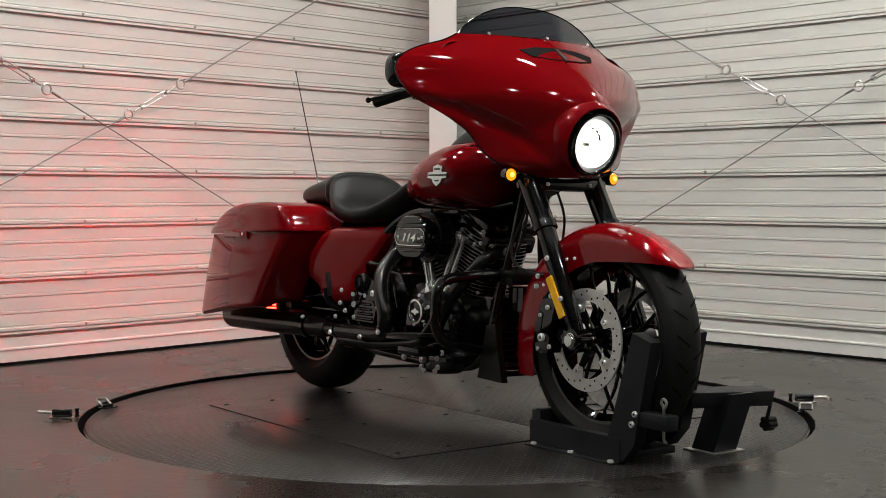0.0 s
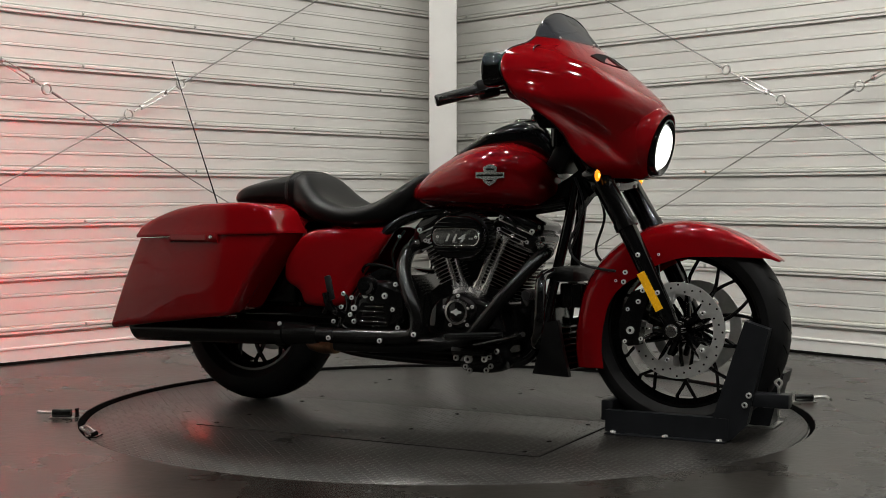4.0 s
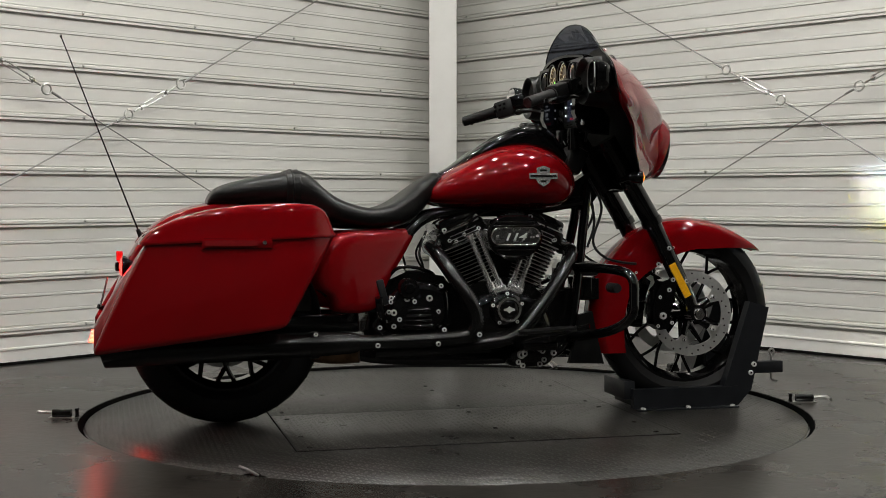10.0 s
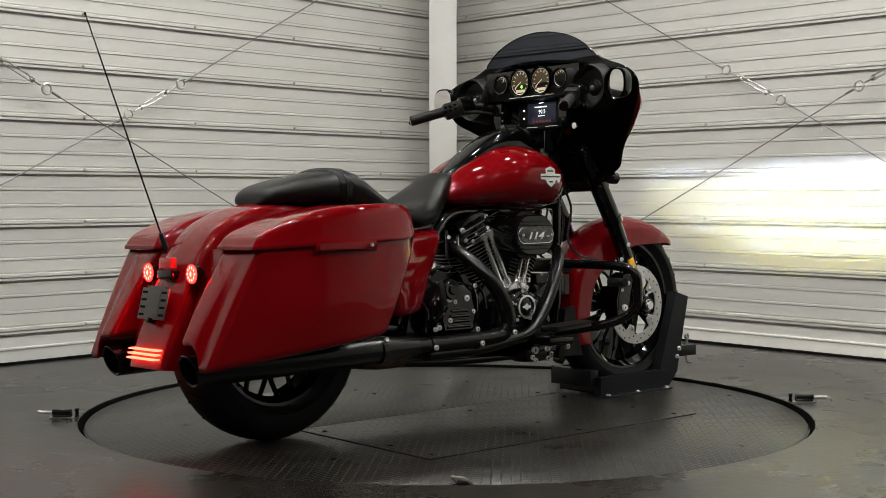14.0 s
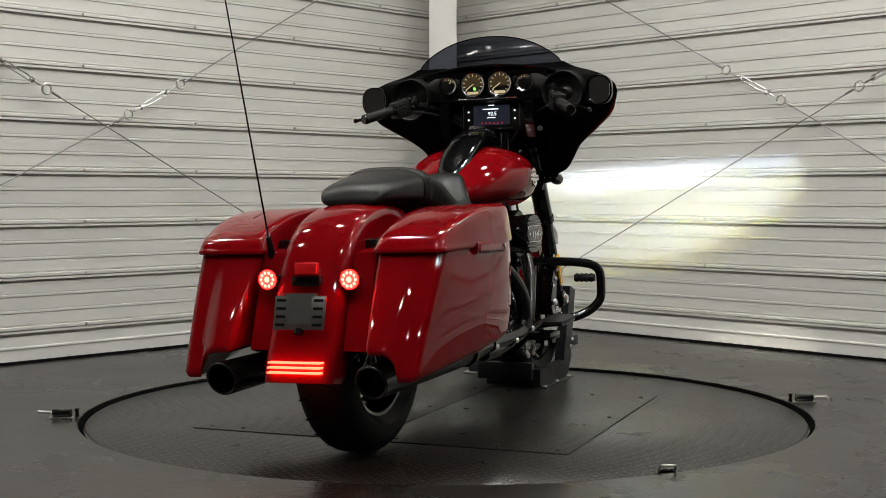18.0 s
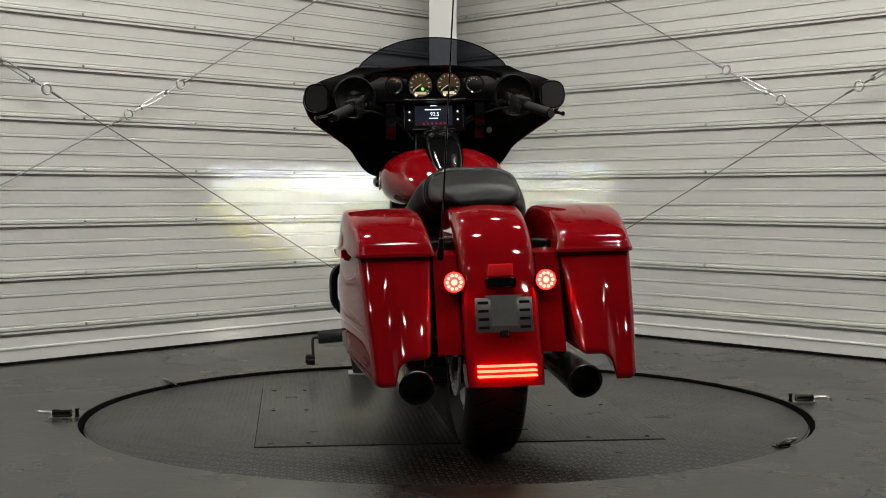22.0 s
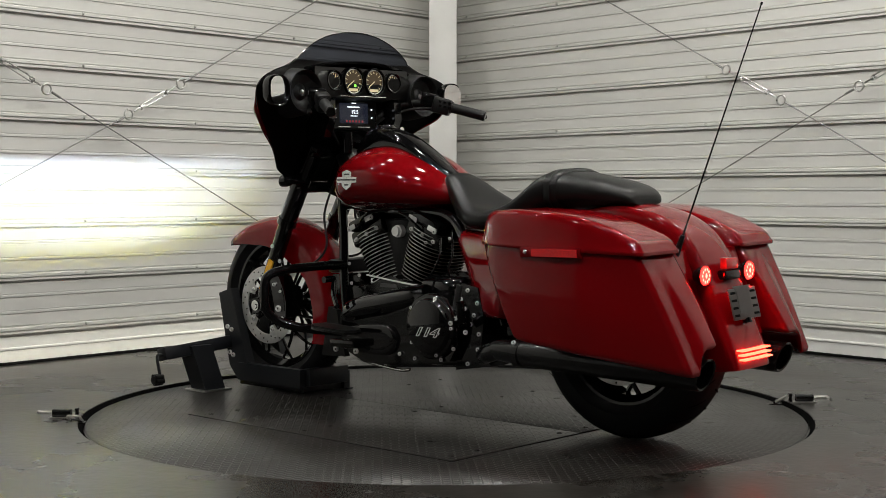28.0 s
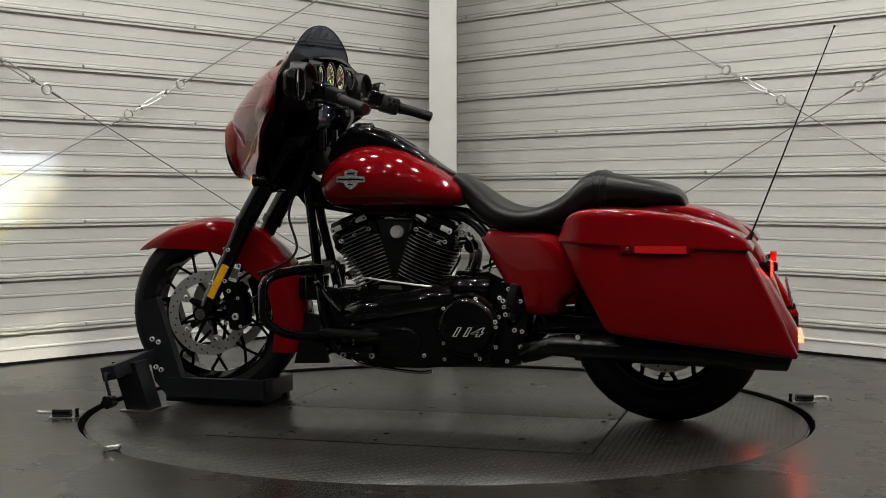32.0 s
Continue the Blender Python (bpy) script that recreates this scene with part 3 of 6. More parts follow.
front = wheel("front_wheel", FX, FZ, 0.325, 0.130, 0.245, bike, 10, 0.0068)
rear = wheel("rear_wheel", RX, RZ, 0.319, 0.180, 0.208, bike, 10, 0.010)


def brake_disc(parent, y, r, lobes, side):
    d = empty("brake_disc")
    d.parent = parent
    d.matrix_basis = Matrix.Translation((0, y, 0))
    bm = B()
    lathe(bm, [(r - 0.037, -0.0025), (r, -0.0025), (r, 0.0025), (r - 0.037, 0.0025)], n=72, loop=True)
    part("rotor", bm, M_DISC, d, "bare steel rotor ring")
    first = None
    for k in range(36):
        t = 2 * math.pi * k / 36
        rr = r - 0.008 - 0.010 * (k % 3)
        mm = Matrix.Translation((rr * math.cos(t), 0, rr * math.sin(t)))
        if first is None:
            bm = B()
            cyl(bm, (0, side * 0.0024, 0), (0, side * 0.0031, 0), 0.0034, n=8)
            first = part("drilled_hole", bm, M_DARK, d)
            first.matrix_basis = mm
        else:
            share(first, d, mm)
    for k in range(lobes):
        t = 2 * math.pi * k / lobes + math.pi / 2 + 0.3
        bm = B()
        q = Matrix.Rotation(-t, 4, "Y")
        rings(bm, [[q @ Vector((x, yy, z)) for x, z in ((r - 0.030, -0.030), (r - 0.030, 0.030), (r - 0.052, 0.018), (r - 0.068, 0.012), (r - 0.068, -0.012), (r - 0.052, -0.018))] for yy in (-0.0025, 0.0025)])
        part("rotor_lug", bm, M_DISC, d)
        bolt(d, q @ Vector((r - 0.052, side * 0.003, 0)), (0, side, 0), 1.0)
    return d


brake_disc(front, -0.098, 0.150, 5, -1)
brake_disc(front, 0.098, 0.150, 5, 1)
for k in range(5):
    for sd in (-1, 1):
        t = 2 * math.pi * k / 5 + math.pi / 2 + 0.3
        bm = B()
        cyl(bm, (0.03 * math.cos(t), sd * 0.075, 0.03 * math.sin(t)), (0.098 * math.cos(t), sd * 0.094, 0.098 * math.sin(t)), 0.013, 0.009, n=8)
        part("carrier_arm", bm, M_BLACK, front)
bm = B()
cyl(bm, (0, -0.165, 0), (0, 0.165, 0), 0.011, n=16)
part("axle", bm, M_CHROME, front)
bm = B()
lathe(bm, [(0.0, -0.17), (0.016, -0.17), (0.02, -0.163), (0.02, -0.15)], n=20)
part("axle_nut", bm, M_CHROME, front)
brake_disc(rear, 0.088, 0.146, 5, 1)


# front fender: a trough that follows the tyre
def front_fender():
    bm = B()
    tab = [(1.164, 0.545, 0.030, 0.004), (1.125, 0.572, 0.060, 0.022), (1.06, 0.613, 0.078, 0.062), (0.98, 0.647, 0.084, 0.098), (0.87, 0.664, 0.088, 0.118), (0.76, 0.648, 0.090, 0.130), (0.665, 0.602, 0.091, 0.135),
           (0.585, 0.53, 0.091, 0.125), (0.532, 0.44, 0.090, 0.115), (0.508, 0.33, 0.090, 0.112), (0.503, 0.25, 0.090, 0.112), (0.512, 0.188, 0.090, 0.110)]
    rows = smooth_table(tab, 46)
    secs = []
    for i, (x, z, w, drop) in enumerate(rows):
        c = Vector((FX, 0, FZ))
        p = Vector((x, 0, z))
        if z > FZ:
            d = (p - c).normalized()
        else:
            d = Vector((-1, 0, 0))
        if x > 0.9:
            k = min(1.0, (x - 0.9) / 0.26)
            d = (d * (1 - k) + Vector((0, 0, 1)) * k).normalized()
        sec = []
        n = 13
        for j in range(n):
            u = -1 + 2 * j / (n - 1)
            a = abs(u)
            yy = math.copysign(w * (math.sin(min(1, a / 0.62) * math.pi / 2) ** 0.92), u) if a < 0.62 else math.copysign(w, u)
            dep = 0.40 * drop * (1 - math.cos(min(1, a / 0.62) * math.pi / 2)) if a < 0.62 else drop * (0.40 + 0.60 * (a - 0.62) / 0.38)
            sec.append(p - d * dep + Vector((0, yy, 0)))
        inner = [q - d * 0.004 * 1.0 for q in sec[1:-1]]
        inner = [Vector((q.x, q.y * 0.965, q.z)) for q in inner]
        secs.append(sec + inner[::-1])
    rings(bm, secs)
    return part("front_fender", bm, M_RED, bike, "glossy red front fender", angle=50)


ff = front_fender()
for sd in (-1, 1):
    for px, pz in ((0.765, 0.552), (0.80, 0.556), (0.66, 0.47)):
        bolt(ff, (px, sd * 0.0905, pz), (0, sd, 0), 0.6)


# fork
def fork(sd):
    y = sd * 0.128
    f = empty("fork_leg")
    f.parent = bike
    top, mid, low = Vector((0.535, y, 0.93)), Vector((0.70, y, 0.655)), Vector((0.866, y, 0.325))
    ax = (low - mid).normalized()
    bm = B()
    cyl(bm, top, mid, 0.034, n=20)
    part("upper_cover", bm, M_BLACK, f, "gloss black fork cover")
    bm = B()
    cyl(bm, mid - ax * 0.004, mid + ax * 0.02, 0.0375, n=20)
    part("collar", bm, M_SATIN, f)
    bm = B()
    cyl(bm, mid + ax * 0.02, low - ax * 0.05, 0.030, 0.0275, n=20)
    cyl(bm, low - ax * 0.07, low + ax * 0.035, 0.026, 0.020, n=16)
    cyl(bm, low + Vector((0, -0.028, 0)), low + Vector((0, 0.028, 0)), 0.030, n=18)
    part("slider", bm, M_BLACK, f, "gloss black fork slider")
    bm = B()
    cyl(bm, low + Vector((0, sd * 0.026, 0)), low + Vector((0, sd * 0.033, 0)), 0.020, n=18)
    part("axle_cap", bm, M_CHROME, f)
    # amber reflector strip on the outer face
    q = ax.to_track_quat("Z", "Y").to_matrix().to_4x4()
    a = Vector((0.765, y + sd * 0.031, 0.500))
    b = Vector((0.827, y + sd * 0.029, 0.386))
    d = (b - a).normalized()
    s = d.cross(Vector((0, 1, 0))).normalized()
    bm = B()
    rings(bm, [[a - s * 0.0125 + Vector((0, sd * t, 0)), a + s * 0.0125 + Vector((0, sd * t, 0)), b + s * 0.0125 + Vector((0, sd * t, 0)), b - s * 0.0125 + Vector((0, sd * t, 0))] for t in (-0.004, 0.004)])
    part("reflector", bm, M_AMBER_REFLECTOR, f, "amber reflector strip")
    # brake caliper behind the leg
    cal = Vector((0.745, sd * 0.100, 0.355))
    bm = B()
    out = [(-0.045, -0.065), (-0.02, -0.085), (0.012, -0.08), (0.018, -0.03), (0.03, 0.03), (0.045, 0.075), (0.02, 0.095), (-0.012, 0.085), (-0.035, 0.04), (-0.05, -0.01)]
    slab(bm, [(cal.x + x, cal.z + z) for x, z in out], cal.y - 0.012 * sd, cal.y + 0.052 * sd, 0.008)
    c = part("caliper", bm, M_BLACK, f, "black brake caliper")
    bm = B()
    slab(bm, [(cal.x + x * 0.62 - 0.028, cal.z + z * 0.7 - 0.005) for x, z in ((-0.02, -0.055), (0.006, -0.06), (0.016, 0.0), (0.028, 0.06), (0.006, 0.07), (-0.018, 0.02))], cal.y - 0.045 * sd, cal.y + 0.054 * sd, 0.004)
    part("caliper_body", bm, M_SATIN, c)
    for px, pz, s_ in ((-0.012, -0.035, 1.6), (0.022, -0.06, 0.9), (0.012, 0.055, 1.0), (0.026, 0.09, 1.0), (-0.03, -0.07, 0.8), (-0.022, 0.03, 0.8)):
        bolt(c, cal + Vector((px, sd * 0.053, pz)), (0, sd, 0), s_)
    for px, pz in ((0.69, 0.47), (0.695, 0.50), (0.735, 0.555), (0.80, 0.44)):
        bolt(f, (px + 0.02, y + sd * 0.03, pz), (0, sd, 0), 1.0)
    return f


fork(-1)
fork(1)
for z, w in ((0.90, 0.02), (0.775, 0.025)):
    x = 0.553 + (0.93 - z) * 0.6 - 0.02
    bm = B()
    box(bm, (x - 0.035, -0.158, z - w * 0.8), (x + 0.035, 0.158, z + w * 0.8), 0.014)
    tc_ = part("triple_clamp", bm, M_BLACK, bike)
    for y in (-0.085, 0.085):
        bolt(tc_, (x + 0.0345, y, z), (1, 0, 0), 0.8)


# tank
TANK = [(-0.095, 0.735, 0.762, 0.030), (-0.080, 0.718, 0.775, 0.075), (-0.045, 0.706, 0.80, 0.118), (0.03, 0.699, 0.848, 0.170), (0.12, 0.695, 0.893, 0.207), (0.20, 0.692, 0.915, 0.222), (0.28, 0.692, 0.918, 0.222), (0.345, 0.692, 0.898, 0.206),
        (0.39, 0.705, 0.868, 0.176), (0.420, 0.735, 0.830, 0.128), (0.432, 0.765, 0.80, 0.065)]
bm = B()
secs = []
for x, zb, zt, w in smooth_table(TANK, 40):
    zc = zb + (zt - zb) * 0.50
    secs.append([Vector((x, p.y, p.z if p.z > zc else zc + (p.z - zc) * (zc - zb) / (zt - zc))) for p in super_ring(0, zc, w, zt - zc, 2.25, 36, p2=2.6)])
rings(bm, secs)
tank = part("fuel_tank", bm, M_RED, bike, "glossy red fuel tank", angle=60)
# tank console
bm = B()
CONS = [(-0.045, 0.79, 0.815, 0.030), (0.0, 0.80, 0.838, 0.045), (0.08, 0.85, 0.893, 0.060), (0.17, 0.88, 0.948, 0.066), (0.25, 0.89, 0.980, 0.066), (0.32, 0.89, 0.987, 0.064), (0.365, 0.88, 0.968, 0.058), (0.405, 0.85, 0.92, 0.05), (0.435, 0.80, 0.86, 0.045)]
secs = [super_ring(0, (a + b) / 2, w, (b - a) / 2, 3.2, 24, x) for x, a, b, w in smooth_table(CONS, 30)]
rings(bm, secs)
cons = part("tank_console", bm, M_BLACK, bike, "black tank console", angle=60)
bm = B()
lathe(bm, [(0.0, 0.012), (0.03, 0.012), (0.036, 0.006), (0.037, 0.0)], at=(0.30, 0, 0.984), axis="Z", n=24)
part("filler_cap", bm, M_SATIN, cons)
for sd in (-1, 1):
    bm = B()
    # winged plain shield
    out = [(-0.05, 0.008), (-0.022, 0.010), (-0.024, 0.026), (0.0, 0.034), (0.024, 0.026), (0.022, 0.010), (0.05, 0.008), (0.05, -0.010), (0.026, -0.012), (0.020, -0.024), (0.0, -0.036), (-0.020, -0.024), (-0.026, -0.012), (-0.05, -0.010)]
    slab(bm, out, -0.002, 0.003, 0.001, 1)
    b1 = part("badge", bm, M_BADGE, tank, "chrome shield badge")
    b1.matrix_basis = pose(0.276, sd * 0.2215, 0.803, 4 * sd, 0, -1 if sd > 0 else 1)
    bm = B()
    slab(bm, [(-0.046, 0.0015), (0.046, 0.0015), (0.046, -0.0035), (-0.046, -0.0035)], -0.004, 0.0045)
    slab(bm, [(-0.013, 0.021), (0.013, 0.021), (0.013, 0.016), (-0.013, 0.016)], -0.004, 0.0045)
    slab(bm, [(-0.011, -0.016), (0.011, -0.016), (0.007, -0.021), (-0.007, -0.021)], -0.004, 0.0045)
    part("badge_bars", bm, M_SATIN, b1)


# seat
def seat():
    s = empty("seat")
    s.parent = bike
    bm = B()
    rows = smooth_table([(-0.822, 0.715, 0.728, 0.070), (-0.81, 0.71, 0.752, 0.092), (-0.775, 0.708, 0.776, 0.112), (-0.70, 0.706, 0.796, 0.124), (-0.62, 0.704, 0.811, 0.131), (-0.552, 0.695, 0.822, 0.135)], 18)
    secs = [[Vector((x, p.y, p.z)) for p in super_ring(0, (a + b) / 2, w, (b - a) / 2, 2.9, 30)] for x, a, b, w in rows]
    rings(bm, secs)
    part("passenger_pad", bm, M_VINYL, s, "smooth black vinyl passenger pad", angle=60)
    bm = B()
    rows = smooth_table([(-0.546, 0.690, 0.820, 0.138, 0.0), (-0.52, 0.68, 0.824, 0.147, 0.0), (-0.486, 0.665, 0.808, 0.166, 0.004), (-0.43, 0.640, 0.755, 0.190, 0.012), (-0.37, 0.630, 0.722, 0.196, 0.018), (-0.29, 0.627, 0.704, 0.192, 0.016), (-0.215, 0.632, 0.720, 0.168, 0.010),
                         (-0.15, 0.650, 0.762, 0.130, 0.0), (-0.10, 0.690, 0.798, 0.100, 0.0), (-0.055, 0.75, 0.820, 0.074, 0.0), (-0.03, 0.78, 0.812, 0.05, 0.0)], 40)
    secs = []
    for x, a, b, w, dish in rows:
        r = super_ring(0, (a + b) / 2, w, (b - a) / 2, 3.0, 36)
        secs.append([Vector((x, p.y, p.z - (dish * max(0.0, 1 - (p.y / (w * 0.72)) ** 2) if p.z > (a + b) / 2 else 0))) for p in r])
    rings(bm, secs)
    part("rider_seat", bm, M_VINYL, s, "black vinyl bucket seat", angle=60)
    bm = B()
    for x, dz in ((-0.549, 0.0),):
        ring = super_ring(0, 0.757, 0.140, 0.069, 2.9, 40, x)
        tube(bm, ring, 0.0045, n=6, smooth=False, loop=True)
    part("seam_welt", bm, M_VINYL, s)
    # broad welt between the two cushions
    bm = B()
    rings(bm, [super_ring(0, 0.757, w, h_, 2.9, 36, x) for x, w, h_ in ((-0.572, 0.132, 0.062), (-0.566, 0.139, 0.0685), (-0.528, 0.146, 0.0725), (-0.522, 0.139, 0.066))])
    part("grab_strap", bm, M_VINYL, s, "wide black strap across the seat", angle=60)
    return s


seat()


# rear fender with filler panels
def rear_fender():
    bm = B()
    tab = [(-0.50, 0.655, 0.098, 0.10), (-0.62, 0.70, 0.102, 0.12), (-0.74, 0.722, 0.104, 0.13), (-0.84, 0.714, 0.105, 0.135), (-0.93, 0.688, 0.105, 0.135), (-1.005, 0.642, 0.105, 0.13), (-1.06, 0.575, 0.104, 0.12), (-1.10, 0.49, 0.104, 0.11), (-1.135, 0.40, 0.103, 0.10),
           (-1.165, 0.33, 0.103, 0.10), (-1.185, 0.275, 0.102, 0.09), (-1.19, 0.246, 0.100, 0.08)]
    secs = []
    rows = smooth_table(tab, 40)
    for i, (x, z, w, drop) in enumerate(rows):
        p = Vector((x, 0, z))
        a, b = rows[max(0, i - 1)], rows[min(len(rows) - 1, i + 1)]
        t = Vector((b[0] - a[0], 0, b[1] - a[1])).normalized()
        d = Vector((t.z, 0, -t.x))
        if d.x > 0 and d.z < 0:
            d = -d
        if d.z < -0.01:
            d = -d
        sec = []
        n = 25
        for j in range(n):
            u = -1 + 2 * j / (n - 1)
            aa = abs(u)
            crown = 0.05
            if aa < 0.36:
                k = aa / 0.36
                sec.append(p + Vector((0, math.copysign(w * 0.76 * k, u), 0)) - d * drop * crown * k * k)
            elif aa < 0.72:
                k = (aa - 0.36) / 0.36 * math.pi / 2
                sec.append(p + Vector((0, math.copysign(w * (0.76 + 0.24 * math.sin(k)), u), 0)) - d * drop * (crown + 0.20 * (1 - math.cos(k))))
            else:
                sec.append(p + Vector((0, math.copysign(w, u), 0)) - d * drop * (crown + 0.20 + (0.80 - crown) * (aa - 0.72) / 0.28))
        secs.append(sec + [Vector((q.x, q.y * 0.965, q.z)) - d * 0.005 for q in sec[1:-1]][::-1])
    rings(bm, secs)
    return part("rear_fender", bm, M_RED, bike, "glossy red rear fender", angle=55)


rear_fender()
for sd in (-1, 1):
    bm = B()
    slab(bm, [(-0.92, 0.60), (-1.02, 0.585), (-1.075, 0.44), (-1.115, 0.325), (-1.08, 0.315), (-1.00, 0.36), (-0.92, 0.42)], 0.0, 0.064, 0.012)
    q = part("filler_panel", bm if sd > 0 else mirror_y(bm), M_RED, bike, "red filler panel beside the fender")
    q.matrix_basis = Matrix.Translation((0, sd * 0.108, 0))
    # dark frame and strut behind the panel
    bm = B()
    box(bm, (-0.95, 0.10, 0.36), (-0.50, 0.17, 0.62), 0.01)
    part("fender_strut", bm if sd > 0 else mirror_y(bm), M_SATIN, bike)


# saddlebags
def bag_outer(x):
    return lerp_table([(-1.20, 0.338), (-1.10, 0.358), (-1.0, 0.376), (-0.85, 0.396), (-0.70, 0.406), (-0.58, 0.402), (-0.50, 0.380), (-0.44, 0.340)], x)[0]


def rounded(n=6, r=0.12, rv=0.12):
    """Unit square with round corners, as (u, v)."""
    out = []
    for cx, cy, a0 in ((1 - r, 1 - rv, 0), (r, 1 - rv, 90), (r, rv, 180), (1 - r, rv, 270)):
        for k in range(n):
            a = radians(a0 + 90 * k / (n - 1))
            out.append((cx + r * math.cos(a), cy + rv * math.sin(a)))
    res = []
    for i, p in enumerate(out):
        q = out[(i + 1) % len(out)]
        res.append(p)
        if abs(p[0] - q[0]) + abs(p[1] - q[1]) > 0.3:
            for k in range(1, 10):
                res.append((p[0] + (q[0] - p[0]) * k / 10, p[1] + (q[1] - p[1]) * k / 10))
    return res


def saddlebag(sd):
    bag = empty("saddlebag")
    bag.parent = bike
    bm = B()
    uv = rounded(6, 0.035, 0.10)
    def bottom(u, v):
        z = 0.324 - 0.070 * u
        k = min(1.0, max(0.0, (0.66 - v) / 0.34))
        return z + 0.068 * math.sqrt(max(0.0, 1 - (1 - k) ** 2)) * (0.2 + 0.8 * u)

    def place(u, v, t, shrink):
        zb, zt = bottom(u, v), 0.604 - 0.022 * u
        xf, xr = -0.612 + 0.160 * t - shrink, -1.190 + 0.158 * t + shrink
        x = xf + (xr - xf) * u - 0.006 * u * math.sin(math.pi * t)
        yo = bag_outer(x) + 0.003 * (1 - t) - shrink + 0.010 * math.sin(math.pi * u) * math.sin(math.pi * t)
        yi = 0.198 - 0.022 * t + shrink
        return Vector((x, sd * (yi + (yo - yi) * v), zb + (zt - zb) * t))

    secs = []
    for k in (0.02, 0.25, 0.5, 0.75, 0.93):
        secs.append([place(0.5 + (u - 0.5) * k, 0.5 + (v - 0.5) * k, 0.0, 0.010) for u, v in uv])
    for i in range(17):
        t = (i / 16) ** 1.5
        secs.append([place(u, v, t, 0.0 if t > 0.05 else 0.010 * (1 - t / 0.05) ** 2) for u, v in uv])
    rings(bm, secs)
    part("body", bm, M_RED, bag, "glossy red saddlebag body", angle=45)
    # lid
    bm = B()
    secs = []
    for k, hh in ((0.97, -0.3), (0.99, -0.3), (1.0, -0.26), (1.0, -0.04), (0.994, 0.02), (0.980, 0.10), (0.960, 0.30), (0.938, 0.52), (0.912, 0.72), (0.885, 0.85), (0.85, 0.93), (0.79, 0.975), (0.6, 0.99), (0.3, 1.0), (0.02, 1.0)):
        sec = []
        for u, v in uv:
            u2, v2 = 0.5 + (u - 0.5) * (k if u < 0.5 else 1 - (1 - k) * 0.55), 0.5 + (v - 0.5) * k
            x = -0.444 - 0.604 * u2
            top = lerp_table([(-1.06, 0.606), (-1.0, 0.637), (-0.93, 0.668), (-0.84, 0.692), (-0.74, 0.706), (-0.60, 0.712), (-0.53, 0.710), (-0.48, 0.694), (-0.44, 0.660)], x)[0]
            lip = 0.616 - 0.022 * u2
            z = lip + (top - lip) * hh if hh > 0 else lip + 0.036 * hh
            yo, yi = bag_outer(x) + 0.008, 0.166
            sec.append(Vector((x, sd * (yi + (yo - yi) * v2), z)))
        secs.append(sec)
    rings(bm, secs)
    lid = part("lid", bm, M_RED, bag, "glossy red saddlebag lid", angle=42)
    # latch handle on the outer face, with its lock
    bm = B()
    a, b = -0.865, -0.655
    rings(bm, [[Vector((x, sd * (bag_outer(x) + o - 0.004), z)) for o, z in ((0.0, 0.606 + dz), (0.016, 0.603 + dz), (0.019, 0.590 + dz), (0.014, 0.574 + dz), (0.0, 0.570 + dz))]
               for x, dz in ((a, -0.002), (a + 0.01, 0), (-0.76, 0), (b - 0.01, 0), (b, -0.002))])
    hd = part("latch_handle", bm, M_RED, bag, "red latch handle")
    bm = B()
    lathe(bm, [(0.0, 0.004), (0.004, 0.004), (0.0065, 0.003), (0.0075, 0.0)], n=16)
    lk = part("lock", bm if sd > 0 else mirror_y(bm), M_CHROME, hd, "round chrome lock")
    lk.matrix_basis = Matrix.Translation((-0.678, sd * 0.4215, 0.590))
    if sd > 0:
        bm = B()
        rings(bm, [[Vector((x, bag_outer(x) + o - 0.004, z)) for o, z in ((0.012, 0.600), (0.0205, 0.599), (0.0205, 0.577), (0.012, 0.576))] for x in (-0.855, -0.80, -0.75, -0.70)])
        part("side_reflector", bm, M_RED_REFLECTOR, hd, "bright red reflector strip")
    else:
        bm = B()
        rings(bm, [[Vector((x, -(bag_outer(x) + o - 0.004), z)) for o, z in ((0.012, 0.598), (0.0205, 0.597), (0.0205, 0.580), (0.012, 0.579))] for x in (-0.855, -0.80, -0.75, -0.70)])
        part("side_reflector", bm, M_DARK_REFLECTOR, hd, "dark red reflector strip")
    return bag


saddlebag(-1)
saddlebag(1)


# side covers
for sd in (-1, 1):
    bm = B()
    out = [(-0.47, 0.622), (-0.30, 0.628), (-0.150, 0.634), (-0.20, 0.555), (-0.262, 0.47), (-0.305, 0.40), (-0.325, 0.358), (-0.40, 0.350), (-0.475, 0.356), (-0.49, 0.41), (-0.545, 0.44), (-0.545, 0.52)]
    pillow(bm, out, 0.0, 0.055)
    c = part("side_cover", bm if sd > 0 else mirror_y(bm), M_RED, bike, "glossy red side cover", angle=50)
    c.matrix_basis = Matrix.Translation((0, sd * 0.012, 0)) @ Matrix.Rotation(radians(-sd * 22), 4, "Z")


# ---- fairing ----
FAIR = [  # z, centre x, rim x, rim half-width, roundness
    (0.795, 0.715, 0.645, 0.125, 1.6), (0.835, 0.770, 0.612, 0.240, 1.35), (0.88, 0.782, 0.582, 0.284, 1.2), (0.93, 0.786, 0.560, 0.318, 1.2), (0.985, 0.800, 0.522, 0.388, 1.3), (1.03, 0.782, 0.482, 0.452, 1.5),
    (1.075, 0.735, 0.443, 0.482, 1.75), (1.115, 0.688, 0.432, 0.490, 1.9), (1.15, 0.643, 0.430, 0.470, 2.0), (1.18, 0.603, 0.436, 0.415, 2.0), (1.205, 0.572, 0.452, 0.335, 2.0), (1.230, 0.538, 0.458, 0.285, 2.0)]


